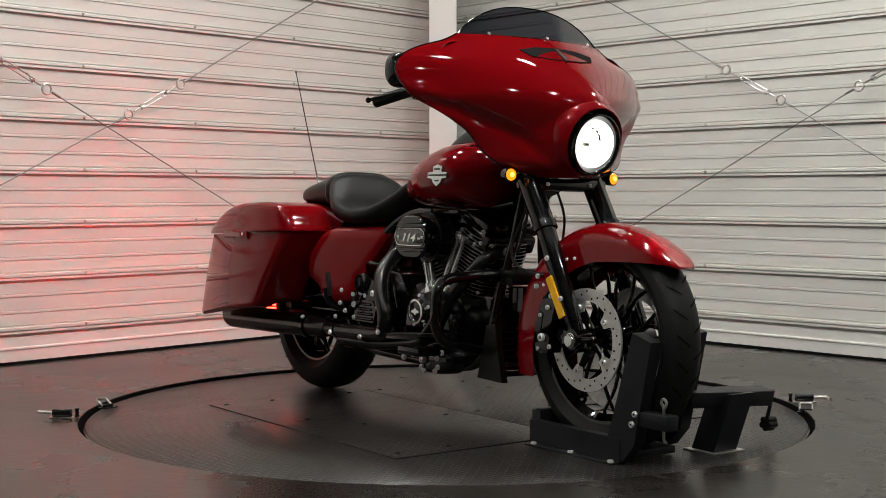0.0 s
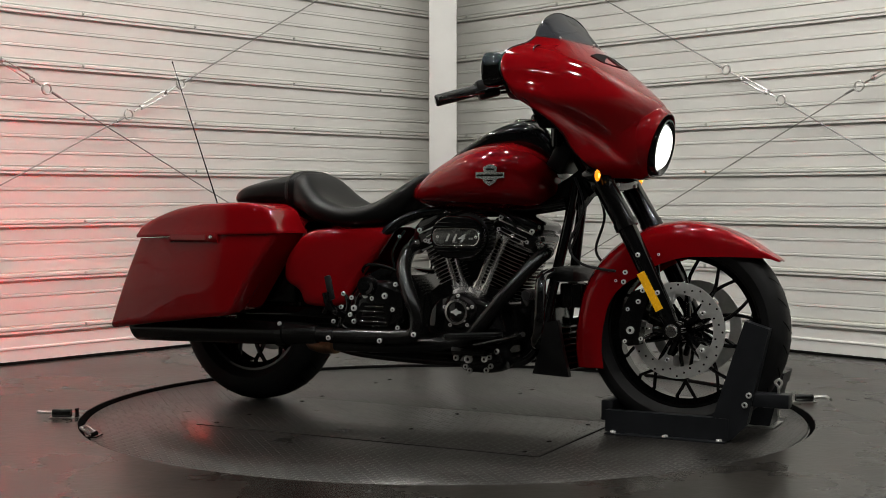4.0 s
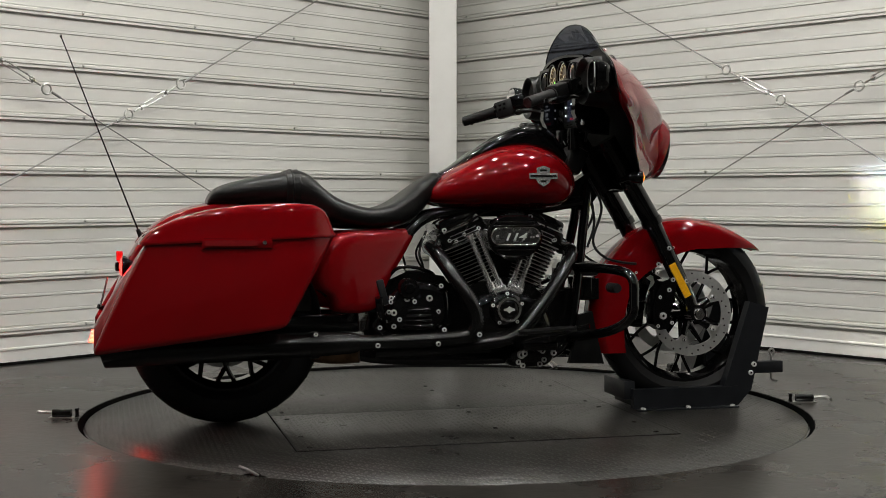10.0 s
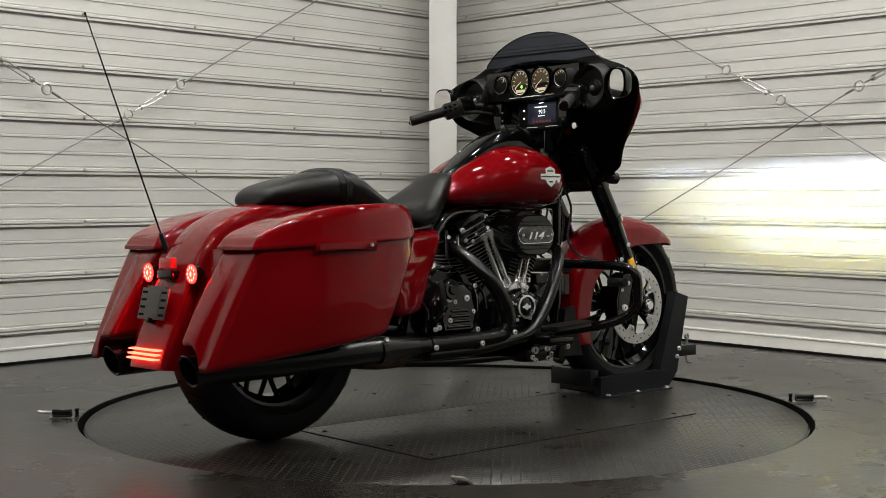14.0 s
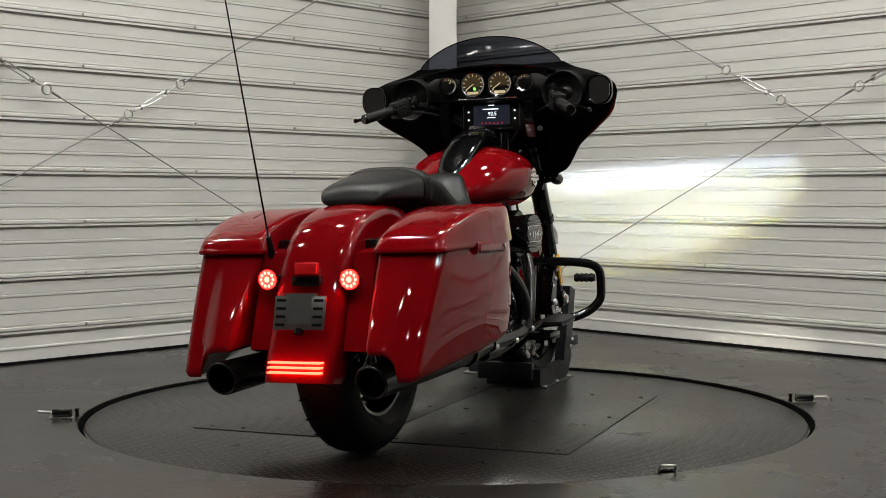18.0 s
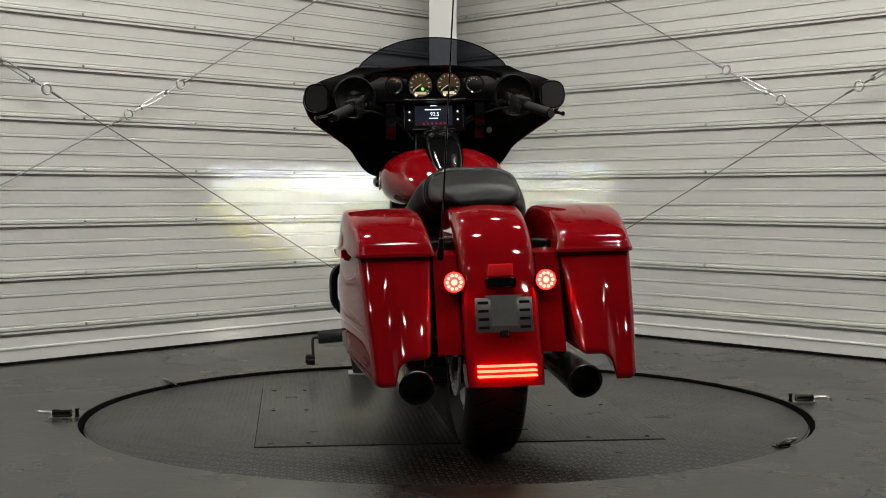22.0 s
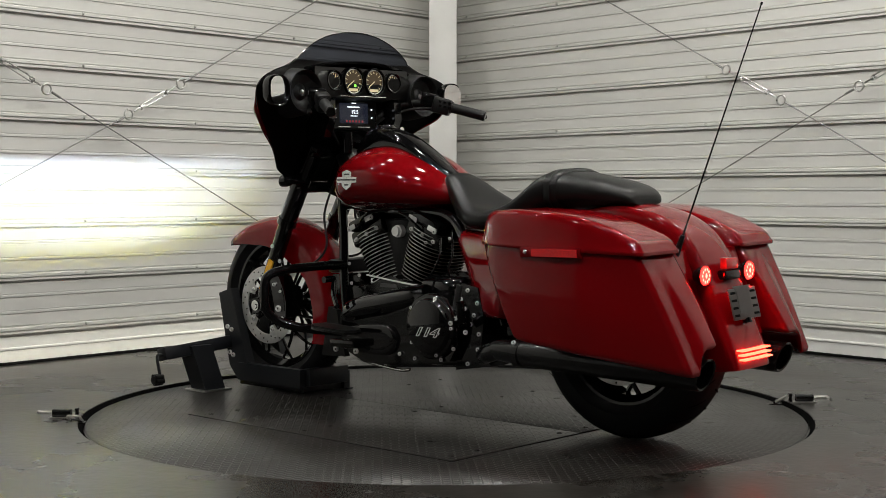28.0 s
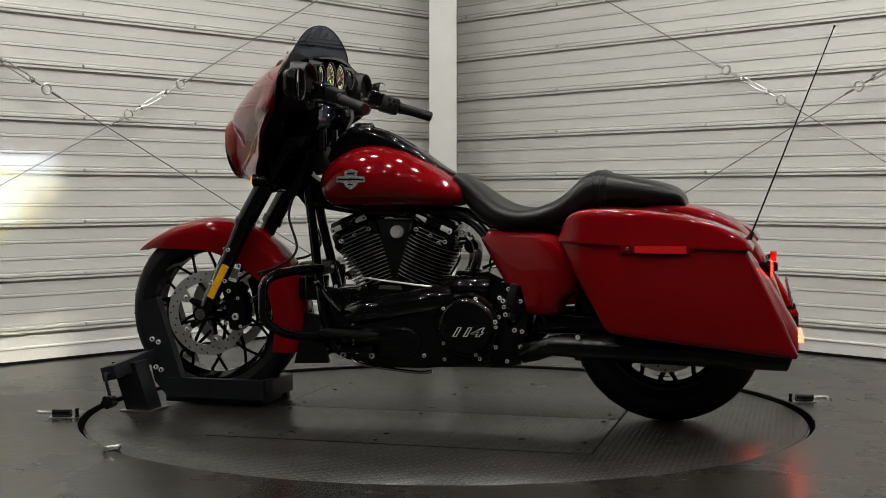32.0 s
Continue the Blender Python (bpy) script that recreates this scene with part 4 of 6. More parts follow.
def fair_row(row, n=26, inset=0.0):
    z, xc, xe, w, p = row
    out = []
    for j in range(n):
        u = -1 + 2 * j / (n - 1)
        s = abs(u)
        th_ = s * math.pi / 2
        k = math.sin(th_)
        flare = math.sin(math.pi * max(0.0, (s - 0.62) / 0.38)) * math.exp(-((z - 0.99) / 0.09) ** 2)
        yy = w * (k + 0.05 * flare)
        xx = xe + (xc - xe) * (1 - k ** p)
        off = z - (0.865 + (k - 0.45) * 0.30)
        xx -= 0.018 * math.exp(-(off / (0.045 if off < 0 else 0.024)) ** 2) * min(1.0, max(0.0, (k - 0.38) / 0.2))     # crease and scooped flank
        near = math.hypot(yy, z - 0.904)
        xx = max(xx, 0.766 + (z - 0.905) * 0.28 - max(0.0, near - 0.106) * 1.9)     # nacelle round the lamp, its brow furthest forward
        out.append(Vector((xx - inset, math.copysign(max(0, yy - inset * 0.8), u), z)))
    return out


def fairing():
    fa = empty("fairing")
    fa.parent = bike
    rows = smooth_table(FAIR, 60)
    bm = B()
    for inset in (0.0, 0.004):
        rings(bm, [fair_row(r, 96, inset) for r in rows], closed=False)
    # round opening for the headlamp
    gone = [f for f in bm.faces if all(v.co.x > 0.66 and math.hypot(v.co.y, v.co.z - 0.904) < 0.110 for v in f.verts)]
    bmesh.ops.delete(bm, geom=gone, context="FACES")
    part("outer_shell", bm, M_RED, fa, "glossy red batwing fairing shell", angle=60)
    # inner fairing: a dark bowl set into the rim
    bm = B()
    secs = []
    for r in rows:
        z, xc, xe, w, p = r
        w2 = w - 0.003
        secs.append([Vector((xe - 0.004 + 0.035 * min(1.0, (1 - abs(u)) * 1.3) - (0.05 if (1.09 < z < 1.19 and abs(u) < 0.55) else 0.0), w2 * u, z)) for u in [-1, -0.97, -0.93, -0.9, -0.8, -0.65, -0.5, -0.35, -0.2, -0.07, 0.07, 0.2, 0.35, 0.5, 0.65, 0.8, 0.9, 0.93, 0.97, 1]])
    rings(bm, secs, closed=False)
    bmesh.ops.solidify(bm, geom=list(bm.faces), thickness=-0.006)
    inner = part("inner_fairing", bm, M_PLASTIC, fa, "black inner fairing", angle=50)
    # rolled black edge round the rim
    for sd in (-1, 1):
        bm = B()
        tube(bm, [Vector((r[2] - 0.002, sd * r[3], r[0])) for r in rows], 0.003, n=8, smooth=False)
        part("rim_bead", bm, M_BLACK, fa)
    # smoked windshield
    bm = B()
    secs = []
    n = 21
    for i in range(9):
        t = i / 8
        sec = []
        for j in range(n):
            u = -1 + 2 * j / (n - 1)
            a = abs(u)
            w = 0.297
            y = w * u
            zt = 1.206 + 0.131 * (1 - a ** 2.2) ** 0.75
            zb = 1.188
            z = zb + (zt - zb) * t
            xb = 0.462 + 0.100 * (1 - a ** 2)
            x = xb - (z - 1.205) * 0.93 * (1 - 0.25 * a)
            sec.append(Vector((x, y, z)))
        secs.append(sec)
    rings(bm, secs, closed=False)
    ws = part("windshield", bm, M_TINT, fa, "smoked tinted low windshield", angle=60)
    bm = B()
    tube(bm, secs[-1], 0.0022, n=6, smooth=False)
    part("windshield_edge", bm, M_SATIN, ws)
    for y, x in ((-0.2, 0.504), (0, 0.541), (0.2, 0.504)):
        bolt(ws, (x, y, 1.232), (0.8, 0, 0.6), 0.7)
    # air vent below the windshield
    bm = B()
    def on_nose(y, z, lift):
        return Vector((0.643 - (z - 1.15) * 1.33 - 1.0 * y * y + lift, y, z + lift * 0.7))

    rings(bm, [[on_nose(y, z, lift) for y, z in ((-0.142, 1.180), (-0.08, 1.193), (0.0, 1.196), (0.08, 1.193), (0.142, 1.180), (0.120, 1.160), (0.06, 1.153), (0, 1.152), (-0.06, 1.153), (-0.120, 1.160))] for lift in (-0.02, 0.0025)])
    # flush face; the near-black colour stands for the shade of a recess
    v = part("vent", bm, M_DARK, fa, "air vent under the windshield, its recess shade painted near-black")
    bm = B()
    rings(bm, [[on_nose(y, z, lift) for y, z in ((-0.007, 1.153), (0.007, 1.153), (0.007, 1.194), (-0.007, 1.194))] for lift in (-0.01, 0.0032)])
    part("vent_divider", bm, M_PLASTIC, v)
    # headlamp
    hl = empty("headlamp")
    hl.parent = fa
    hx, hz = 0.764, 0.896
    tilt = Matrix.Translation((0.014, 0, 0)) @ Matrix.Rotation(radians(7), 4, "Y")
    hl.matrix_basis = Matrix.Translation((hx, 0, hz)) @ Matrix.Rotation(radians(4), 4, "Y")
    bm = B()
    lathe(bm, [(0.072, -0.09), (0.092, -0.06), (0.0940, 0.000), (0.0920, 0.008), (0.0870, 0.010), (0.0800, 0.004), (0.0730, -0.006), (0.0720, -0.06)], axis="X", n=48, loop=True)
    part("bezel", bm, M_BLACK, hl, "black headlamp ring").matrix_basis = tilt
    bm = B()
    lathe(bm, [(0.0990, -0.040), (0.1000, 0.000), (0.1025, 0.0080), (0.1060, 0.0080), (0.1120, 0.000), (0.1190, -0.016), (0.1265, -0.040), (0.1265, -0.046), (0.110, -0.046)], at=(0, 0, 0.008), axis="X", n=64, loop=True)
    part("nacelle", bm, M_RED, hl, "red rim of the headlamp nacelle", angle=50).matrix_basis = Matrix.Rotation(radians(13), 4, "Y")
    bm = B()
    lathe(bm, [(0.0720, -0.008), (0.069, -0.018), (0.058, -0.027), (0.046, -0.030)], axis="X", n=40)
    part("reflector_bowl", bm, M_HEAD_SOFT, hl, "glowing white reflector").matrix_basis = tilt
    bm = B()
    lathe(bm, [(0.0, 0.022), (0.03, 0.020), (0.05, 0.0155), (0.0610, 0.0105)], axis="X", n=40)
    lens = part("lens", bm, M_CLEAR, hl, "clear lens")
    lens.visible_shadow, lens.matrix_basis = False, tilt
    bm = B()
    lathe(bm, [(0.0615, 0.0105), (0.0670, 0.006), (0.0710, -0.001), (0.0725, -0.010), (0.070, -0.010), (0.068, -0.003), (0.064, 0.002), (0.060, 0.006)], axis="X", n=40, loop=True)
    part("lens_rim", bm, M_HEAD_SOFT, hl, "glowing frosted rim of the lens").matrix_basis = tilt
    # projector: a small bright core deep in a dark box with a shaped opening
    bm = B()
    for lo, hi in (((-0.072, -0.046, -0.034), (-0.070, 0.046, 0.034)), ((-0.072, -0.048, 0.034), (-0.026, 0.048, 0.036)), ((-0.072, -0.048, -0.036), (-0.026, 0.048, -0.034)), ((-0.072, -0.048, -0.0145), (-0.028, 0.048, -0.0135)), ((-0.072, -0.048, -0.036), (-0.026, -0.046, 0.036)), ((-0.072, 0.046, -0.036), (-0.026, 0.048, 0.036))):
        box(bm, lo, hi)
    # front mask with the beam's outline: wide and low
    hole = [(-0.029, 0.0016), (-0.0275, 0.0030), (0.0275, 0.0030), (0.029, 0.0016), (0.020, -0.0042), (0.009, -0.0076), (-0.009, -0.0076), (-0.020, -0.0042)]
    outer = [(0.055 * math.cos(radians(a)), 0.055 * math.sin(radians(a))) for a in (175, 125, 55, 5, -40, -75, -105, -140)]
    part("projector_housing", bm, M_DARK, hl)
    bm = B()
    slit = (0.0095, -0.0212, -0.0190)
    outs = [bm.verts.new((-0.028, y, z)) for y, z in outer]
    ins = [bm.verts.new((-0.028, y, z)) for y, z in hole]
    cut = [bm.verts.new((-0.028, y, z)) for y, z in ((-slit[0], slit[2]), (slit[0], slit[2]), (slit[0], slit[1]), (-slit[0], slit[1]))]
    for k in range(8):
        m_ = (k + 1) % 8
        if k != 5:
            bm.faces.new((outs[k], outs[m_], ins[m_], ins[k]))
    for face in ((ins[6], ins[5], cut[1], cut[0]), (ins[5], outs[5], cut[2], cut[1]), (outs[5], outs[6], cut[3], cut[2]), (outs[6], ins[6], cut[0], cut[3])):
        bm.faces.new(face)
    part("reflector_mask", bm, M_HEAD, hl)
    bm = B()
    box(bm, (-0.0695, -0.0036, -0.0008), (-0.068, 0.0036, 0.0008))
    part("projector_core", bm, M_BEAM, hl, "white-hot light source")
    bm = B()
    for lo, hi in (((-0.0695, -0.0058, 0.0009), (-0.0685, 0.0058, 0.0027)), ((-0.0695, -0.0058, -0.0004), (-0.0685, -0.0038, 0.0008)), ((-0.0695, 0.0038, -0.0004), (-0.0685, 0.0058, 0.0008))):
        box(bm, lo, hi)
    part("projector_rim", bm, M_BEAM_RIM, hl)
    bm = B()
    box(bm, (-0.0695, -0.0060, -0.0222), (-0.0685, 0.0060, -0.0212))
    part("projector_hot_band", bm, M_BEAM_HOT, hl, "small white-hot source behind a slit")
    bm = B()
    box(bm, (-0.0695, -0.012, 0.0200), (-0.0685, 0.012, 0.0260))
    part("projector_spill", bm, M_BEAM_LOW, hl, "dimmer strip that lights the ground ahead")
    return fa, inner


fa, inner = fairing()


# dash
def dash():
    d = empty("dash")
    d.parent = bike
    # hood over the gauges
    bm = B()
    secs = []
    for j in range(17):
        u = -1 + j / 8
        a = abs(u)
        y = 0.262 * u
        zt = 1.232 - 0.030 * a ** 2.2
        xr_, xf_ = 0.405 + 0.03 * a ** 2, 0.520 - 0.075 * a ** 2
        secs.append([Vector((xr_, y, zt - 0.012)), Vector((xr_ - 0.004, y, zt - 0.004)), Vector((xr_ + 0.004, y, zt)), Vector((xf_, y, zt - 0.016)), Vector((xf_, y, zt - 0.024)), Vector((xr_ + 0.012, y, zt - 0.016))])
    rings(bm, secs)
    part("gauge_hood", bm, M_BLACK, d, "black hood over the gauges")
    # gauge shelf
    bm = B()
    rings(bm, [[Vector((x, y, z)) for y, z in ((-0.26 * k, 1.205), (0.26 * k, 1.205), (0.265 * k, 1.118), (0.20 * k, 1.106), (-0.20 * k, 1.106), (-0.265 * k, 1.118))] for x, k in ((0.50, 0.62), (0.43, 0.90), (0.415, 0.90))])
    part("gauge_panel", bm, M_BLACK, d, "gloss black gauge panel")
    for y, r in ((0.150, 0.027), (0.053, 0.042), (-0.053, 0.042), (-0.150, 0.027)):
        z = 1.158
        bm = B()
        lathe(bm, [(r + 0.001, 0.0), (r + 0.003, -0.004), (r + 0.0025, -0.007), (r - 0.0005, -0.006), (r - 0.001, -0.002)], at=(0.414, y, z), axis="X", n=32, loop=True)
        g = part("gauge", bm, M_CHROME, d, "chrome-ringed gauge")
        bm = B()
        lathe(bm, [(r + 0.0045, 0.002), (r + 0.0055, -0.013), (r + 0.0085, -0.014), (r + 0.010, -0.010), (r + 0.010, 0.002)], at=(0.414, y, z), axis="X", n=32, loop=True)
        part("gauge_cup", bm, M_BLACK, g, "gloss black cup round the gauge")
        bm = B()
        lathe(bm, [(0.0, -0.003), (r, -0.003)], at=(0.414, y, z), axis="X", n=32)
        part("gauge_face", bm, M_GAUGE, g, "warm lit gauge face")
        bm = B()
        for k in range(11):
            a = radians(-40 + 260 * k / 10)
            box(bm, (0.4095, -0.0012, r * 0.72), (0.4105, 0.0012, r * 0.92), m=Matrix.Translation((0, y, z)) @ Matrix.Rotation(a - math.pi / 2, 4, "X"))
        box(bm, (0.4085, -0.0014, -r * 0.1), (0.4095, 0.0014, r * 0.8), m=Matrix.Translation((0, y, z)) @ Matrix.Rotation(radians(-125 if r > 0.03 else 30), 4, "X"))
        part("dial_marks", bm, M_GAUGE_TAG, g)
        if r > 0.03:
            bm = B()
            box(bm, (0.4095, y - 0.022, z - 0.036), (0.4106, y + 0.022, z - 0.026), 0.0004, 1)
            part("dial_window", bm, M_GAUGE_TAG, g, "lit cream window")
    bm = B()
    cyl(bm, (0.4088, 0.045, 1.142), (0.4078, 0.045, 1.142), 0.006, n=10)
    part("indicator", bm, M_GREEN, d, "green indicator light")
    # radio
    bm = B()
    box(bm, (0.425, -0.125, 0.985), (0.50, 0.125, 1.098), 0.01)
    rd = part("radio", bm, M_PLASTIC, d, "black radio unit")
    rd.matrix_basis = Matrix.Translation((0.042, 0, 0))
    bm = B()
    box(bm, (0.4225, -0.072, 1.008), (0.426, 0.072, 1.082), 0.002)
    part("screen", bm, M_SCREEN, rd, "lit radio screen")
    words("92.5", 0.020, M_SCREEN_TEXT, rd, Matrix.Translation((0.4215, -0.004, 1.050)) @ Matrix(((0, 0, -1, 0), (-1, 0, 0, 0), (0, 1, 0, 0), (0, 0, 0, 1))), 0.0004)
    bm = B()
    for y0, y1, z0, z1 in ((-0.028, 0.034, 1.066, 1.070), (-0.016, 0.018, 1.034, 1.037), (-0.012, 0.012, 1.081, 1.084)):
        box(bm, (0.4217, y0, z0), (0.4223, y1, z1))
    part("screen_lines", bm, M_SCREEN_TEXT, rd)
    bm = B()
    for k in range(6):
        box(bm, (0.4217, 0.034 - 0.016 * k, 1.012), (0.4223, 0.042 - 0.016 * k, 1.019))
    part("screen_icons", bm, M_SCREEN_RED, rd)
    for y in (-0.092, 0.092):
        for z in (1.03, 1.06):
            bm = B()
            cyl(bm, (0.4256, y, z), (0.4222, y, z), 0.0036, 0.003, n=12)
            part("button", bm, M_SCREEN_TEXT, rd)
        bm = B()
        box(bm, (0.4220, y * 1.22 - 0.0012, 1.0), (0.4256, y * 1.22 + 0.0012, 1.085))
        part("side_trim", bm, M_CHROME, rd)
    for y in (-0.05, 0.05):
        bm = B()
        box(bm, (0.4220, y - 0.03, 0.9935), (0.4245, y + 0.03, 0.9965))
        part("lower_trim", bm, M_CHROME, rd)
    bm = B()
    tube(bm, [(0.412, -0.115, 1.104), (0.406, -0.06, 1.103), (0.404, 0.0, 1.103), (0.406, 0.06, 1.103), (0.412, 0.115, 1.104)], 0.0022, n=8)
    part("shelf_trim", bm, M_CHROME, d, "thin chrome line under the gauges")
    # speakers
    for sd in (-1, 1):
        bm = B()
        c = Vector((0.408, sd * 0.300, 1.112))
        lathe(bm, [(0.0, 0.012), (0.014, 0.006), (0.03, 0.016), (0.062, 0.004), (0.068, -0.014), (0.076, -0.02), (0.080, -0.004), (0.084, 0.03), (0.090, 0.075)], at=c, axis="X", n=36)
        sp = part("speaker", bm, M_PLASTIC, d, "round black speaker")
        bm = B()
        lathe(bm, [(0.0, -0.004), (0.006, -0.002), (0.009, 0.004)], at=c, axis="X", n=12)
        part("speaker_cap", bm, M_STEEL, sp)
        # mirror bowl at the wing's tip
        cc = Vector((0.375, sd * 0.440, 1.112))

        def lobe(x, k):
            return [cc + Vector((x, sd * 0.050 * k * math.copysign(abs(math.cos(a)) ** 0.8, math.cos(a)), 0.054 * k * math.copysign(abs(math.sin(a)) ** 0.8, math.sin(a)))) for a in [2 * math.pi * i / 28 for i in range(28)]]

        bm = B()
        rings(bm, [lobe(0.055, 0.60), lobe(0.042, 0.84), lobe(0.022, 0.97), lobe(0.0, 1.0), lobe(-0.006, 0.97), lobe(-0.004, 0.90), lobe(0.004, 0.89)])
        mr = part("mirror", bm, M_BLACK, d, "black mirror housing at the fairing's wing")
        bm = B()
        rings(bm, [[q - cc for q in lobe(0.003, 0.885)], [q - cc for q in lobe(0.001, 0.88)]])
        mg = part("mirror_glass", bm, M_MIRROR, mr, "mirror glass")
        mg.matrix_basis = Matrix.Translation(cc + Vector((-0.004, 0, 0))) @ Matrix.Rotation(radians(sd * 11), 4, "Z")
    for sd in (-1, 1):
        bm = B()
        slab(bm, [(0.405, 1.085), (0.400, 1.02), (0.430, 0.955), (0.525, 0.945), (0.530, 1.10), (0.430, 1.105)], 0.150, 0.185, 0.012)
        part("side_cowl", bm if sd > 0 else mirror_y(bm), M_BLACK, d, "black inner cowl beside the radio")
    bm = B()
    cyl(bm, (0.425, -0.205, 0.985), (0.418, -0.205, 0.985), 0.011, n=16)
    part("ignition_knob", bm, M_CHROME, d)
    return d


dash()


# handlebar and controls
hb = empty("handlebar")
hb.parent = bike
bm = B()
tube(bm, [(0.17, -0.385, 1.030), (0.26, -0.33, 1.062), (0.37, -0.27, 1.085), (0.455, -0.19, 1.07), (0.49, -0.08, 1.00), (0.49, 0.08, 1.00), (0.455, 0.19, 1.07), (0.37, 0.27, 1.085), (0.26, 0.33, 1.062), (0.17, 0.385, 1.030)], 0.0145, n=12)
part("bar", bm, M_PLASTIC, hb)
for sd in (-1, 1):
    a, b = Vector((0.168, sd * 0.392, 1.030)), Vector((0.270, sd * 0.326, 1.064))
    d = (b - a).normalized()
    bm = B()
    cyl(bm, a, b, 0.0185, n=16)
    cyl(bm, b, b + d * 0.006, 0.022, n=16)
    part("grip", bm, M_RUBBER, hb, "black rubber grip")
    bm = B()
    cyl(bm, a - d * 0.004, a, 0.016, 0.0185, n=16)
    part("grip_end", bm, M_SATIN, hb)
    bm = B()
    c = b + d * 0.04
    q = d.to_track_quat("X", "Z").to_matrix().to_4x4()
    box(bm, (-0.035, -0.024, -0.034), (0.035, 0.024, 0.028), 0.008, m=Matrix.Translation(c) @ q)
    sw = part("switch_box", bm, M_PLASTIC, hb, "black switch housing")
    bm = B()
    for k in range(3):
        for j in range(2):
            box(bm, (-0.025 + 0.018 * k, -0.002, 0.0), (-0.013 + 0.018 * k, 0.002, 0.010), 0.001, m=Matrix.Translation(c + Vector((-0.022, -sd * 0.012, -0.012 + j * 0.016))) @ q)
    part("switches", bm, M_SATIN, sw)
    bm = B()
    e0 = b + d * 0.05 + Vector((0.03, 0, -0.004))
    tip = Vector((0.212, sd * 0.447, 1.030))
    tube(bm, [e0, e0.lerp(tip, 0.35) + Vector((0.016, sd * 0.006, -0.002)), e0.lerp(tip, 0.75) + Vector((0.010, sd * 0.004, 0.0)), tip], 0.007, n=8, r_end=0.0055)
    bmesh.ops.create_uvsphere(bm, u_segments=10, v_segments=8, radius=0.009, matrix=Matrix.Translation(tip))
    part("lever", bm, M_BLACK, hb, "black hand lever")
    bm = B()
    box(bm, (-0.03, -0.03, -0.02), (0.03, 0.03, 0.03), 0.008, m=Matrix.Translation(b + d * 0.075 + Vector((0.02, 0, 0.008))) @ q)
    part("reservoir", bm, M_BLACK, hb)
for sd in (-1, 1):
    bm = B()
    cyl(bm, (0.44, sd * 0.06, 0.90), (0.44, sd * 0.06, 0.975), 0.02, n=12)
    part("riser", bm, M_BLACK, hb)


# control cables
for pts in ([(0.30, -0.31, 1.055), (0.40, -0.235, 1.062), (0.47, -0.13, 1.015), (0.485, -0.06, 0.93)],
            [(0.30, 0.31, 1.05), (0.40, 0.235, 1.060), (0.47, 0.13, 1.013), (0.485, 0.06, 0.93)]):
    bm = B()
    tube(bm, pts, 0.005, n=8)
    part("control_cable", bm, M_RUBBER, hb)


# turn signals
def signal(at, d, material, name, r, label):
    s = empty(name)
    s.parent = bike
    d = Vector(d).normalized()
    at = Vector(at)
    bm = B()
    q = d.to_track_quat("Z", "Y").to_matrix()
    prof = [(0.0, -0.030), (r * 0.6, -0.028), (r * 0.95, -0.012), (r * 1.05, 0.0), (r * 1.08, 0.004), (r * 1.02, 0.0045), (r * 0.97, 0.004)]
    dome = ((r * 0.96, 0.0), (r * 0.96, 0.0055), (r * 0.6, 0.0062), (r * 0.05, 0.0062))
    if material is M_AMBER:
        prof = [(0.0, -0.040), (r * 0.55, -0.038), (r * 0.95, -0.026), (r * 1.12, -0.010), (r * 1.14, 0.010), (r * 1.0, 0.011)]
        dome = ((r * 1.0, 0.004), (r * 0.98, 0.010), (r * 0.85, 0.014), (r * 0.5, 0.017), (r * 0.15, 0.018))
    n = 24
    rings(bm, [[at + q @ Vector((rr * math.cos(2 * math.pi * k / n), rr * math.sin(2 * math.pi * k / n), o)) for k in range(n)] for rr, o in prof[1:]])
    part("housing", bm, M_BLACK, s)
    bm = B()
    rings(bm, [[at + q @ Vector((rr * math.cos(2 * math.pi * k / n), rr * math.sin(2 * math.pi * k / n), o)) for k in range(n)] for rr, o in dome])
    lens = part("lens", bm, material, s, label)
    if material is M_AMBER:
        bm = B()
        cyl(bm, at + d * 0.0165, at + d * 0.0186, r * 0.42, r * 0.30, n=16)
        part("bulb_glow", bm, M_AMBER_CORE, lens, "bright yellow core")
    if material is M_TAIL:
        for k in range(11):
            rr, e = (0, r * 0.36) if k == 0 else (r * 0.66, r * 0.195)
            c = at + q @ Vector((rr * math.cos(k * math.pi / 5), rr * math.sin(k * math.pi / 5), 0.0061))
            bm = B()
            cyl(bm, c, c + d * 0.001, e, n=12)
            part("led", bm, M_TAIL_CORE, lens)
            bm = B()
            rings(bm, [[c + q @ Vector((ra * math.cos(2 * math.pi * i / 12), ra * math.sin(2 * math.pi * i / 12), o)) for i in range(12)] for ra, o in ((e * 1.04, 0.0), (e * 1.04, e * 0.5), (e * 0.95, e * 0.5), (e * 0.82, 0.0))], caps=False)
            part("led_cup", bm, M_TAIL, lens)
    return s


for sd in (-1, 1):
    s = signal((0.625, sd * 0.205, 0.800), (1, sd * 0.1, 0), M_AMBER, "front_signal", 0.019, "glowing amber lens")
    bm = B()
    cyl(bm, (0.60, sd * 0.205, 0.800), (0.585, sd * 0.14, 0.79), 0.010, n=10)
    part("stalk", bm, M_BLACK, s)
    s = signal((-1.093, sd * 0.1235, 0.516), (-1, 0, 0), M_TAIL, "tail_lamp", 0.028, "glowing red lens")
    bm = B()
    cyl(bm, (-1.068, sd * 0.1235, 0.516), (-1.06, sd * 0.03, 0.512), 0.012, n=10)
    part("stalk", bm, M_BLACK, s)
bm = B()
box(bm, (-1.113, -0.033, 0.530), (-1.092, 0.033, 0.562), 0.003)
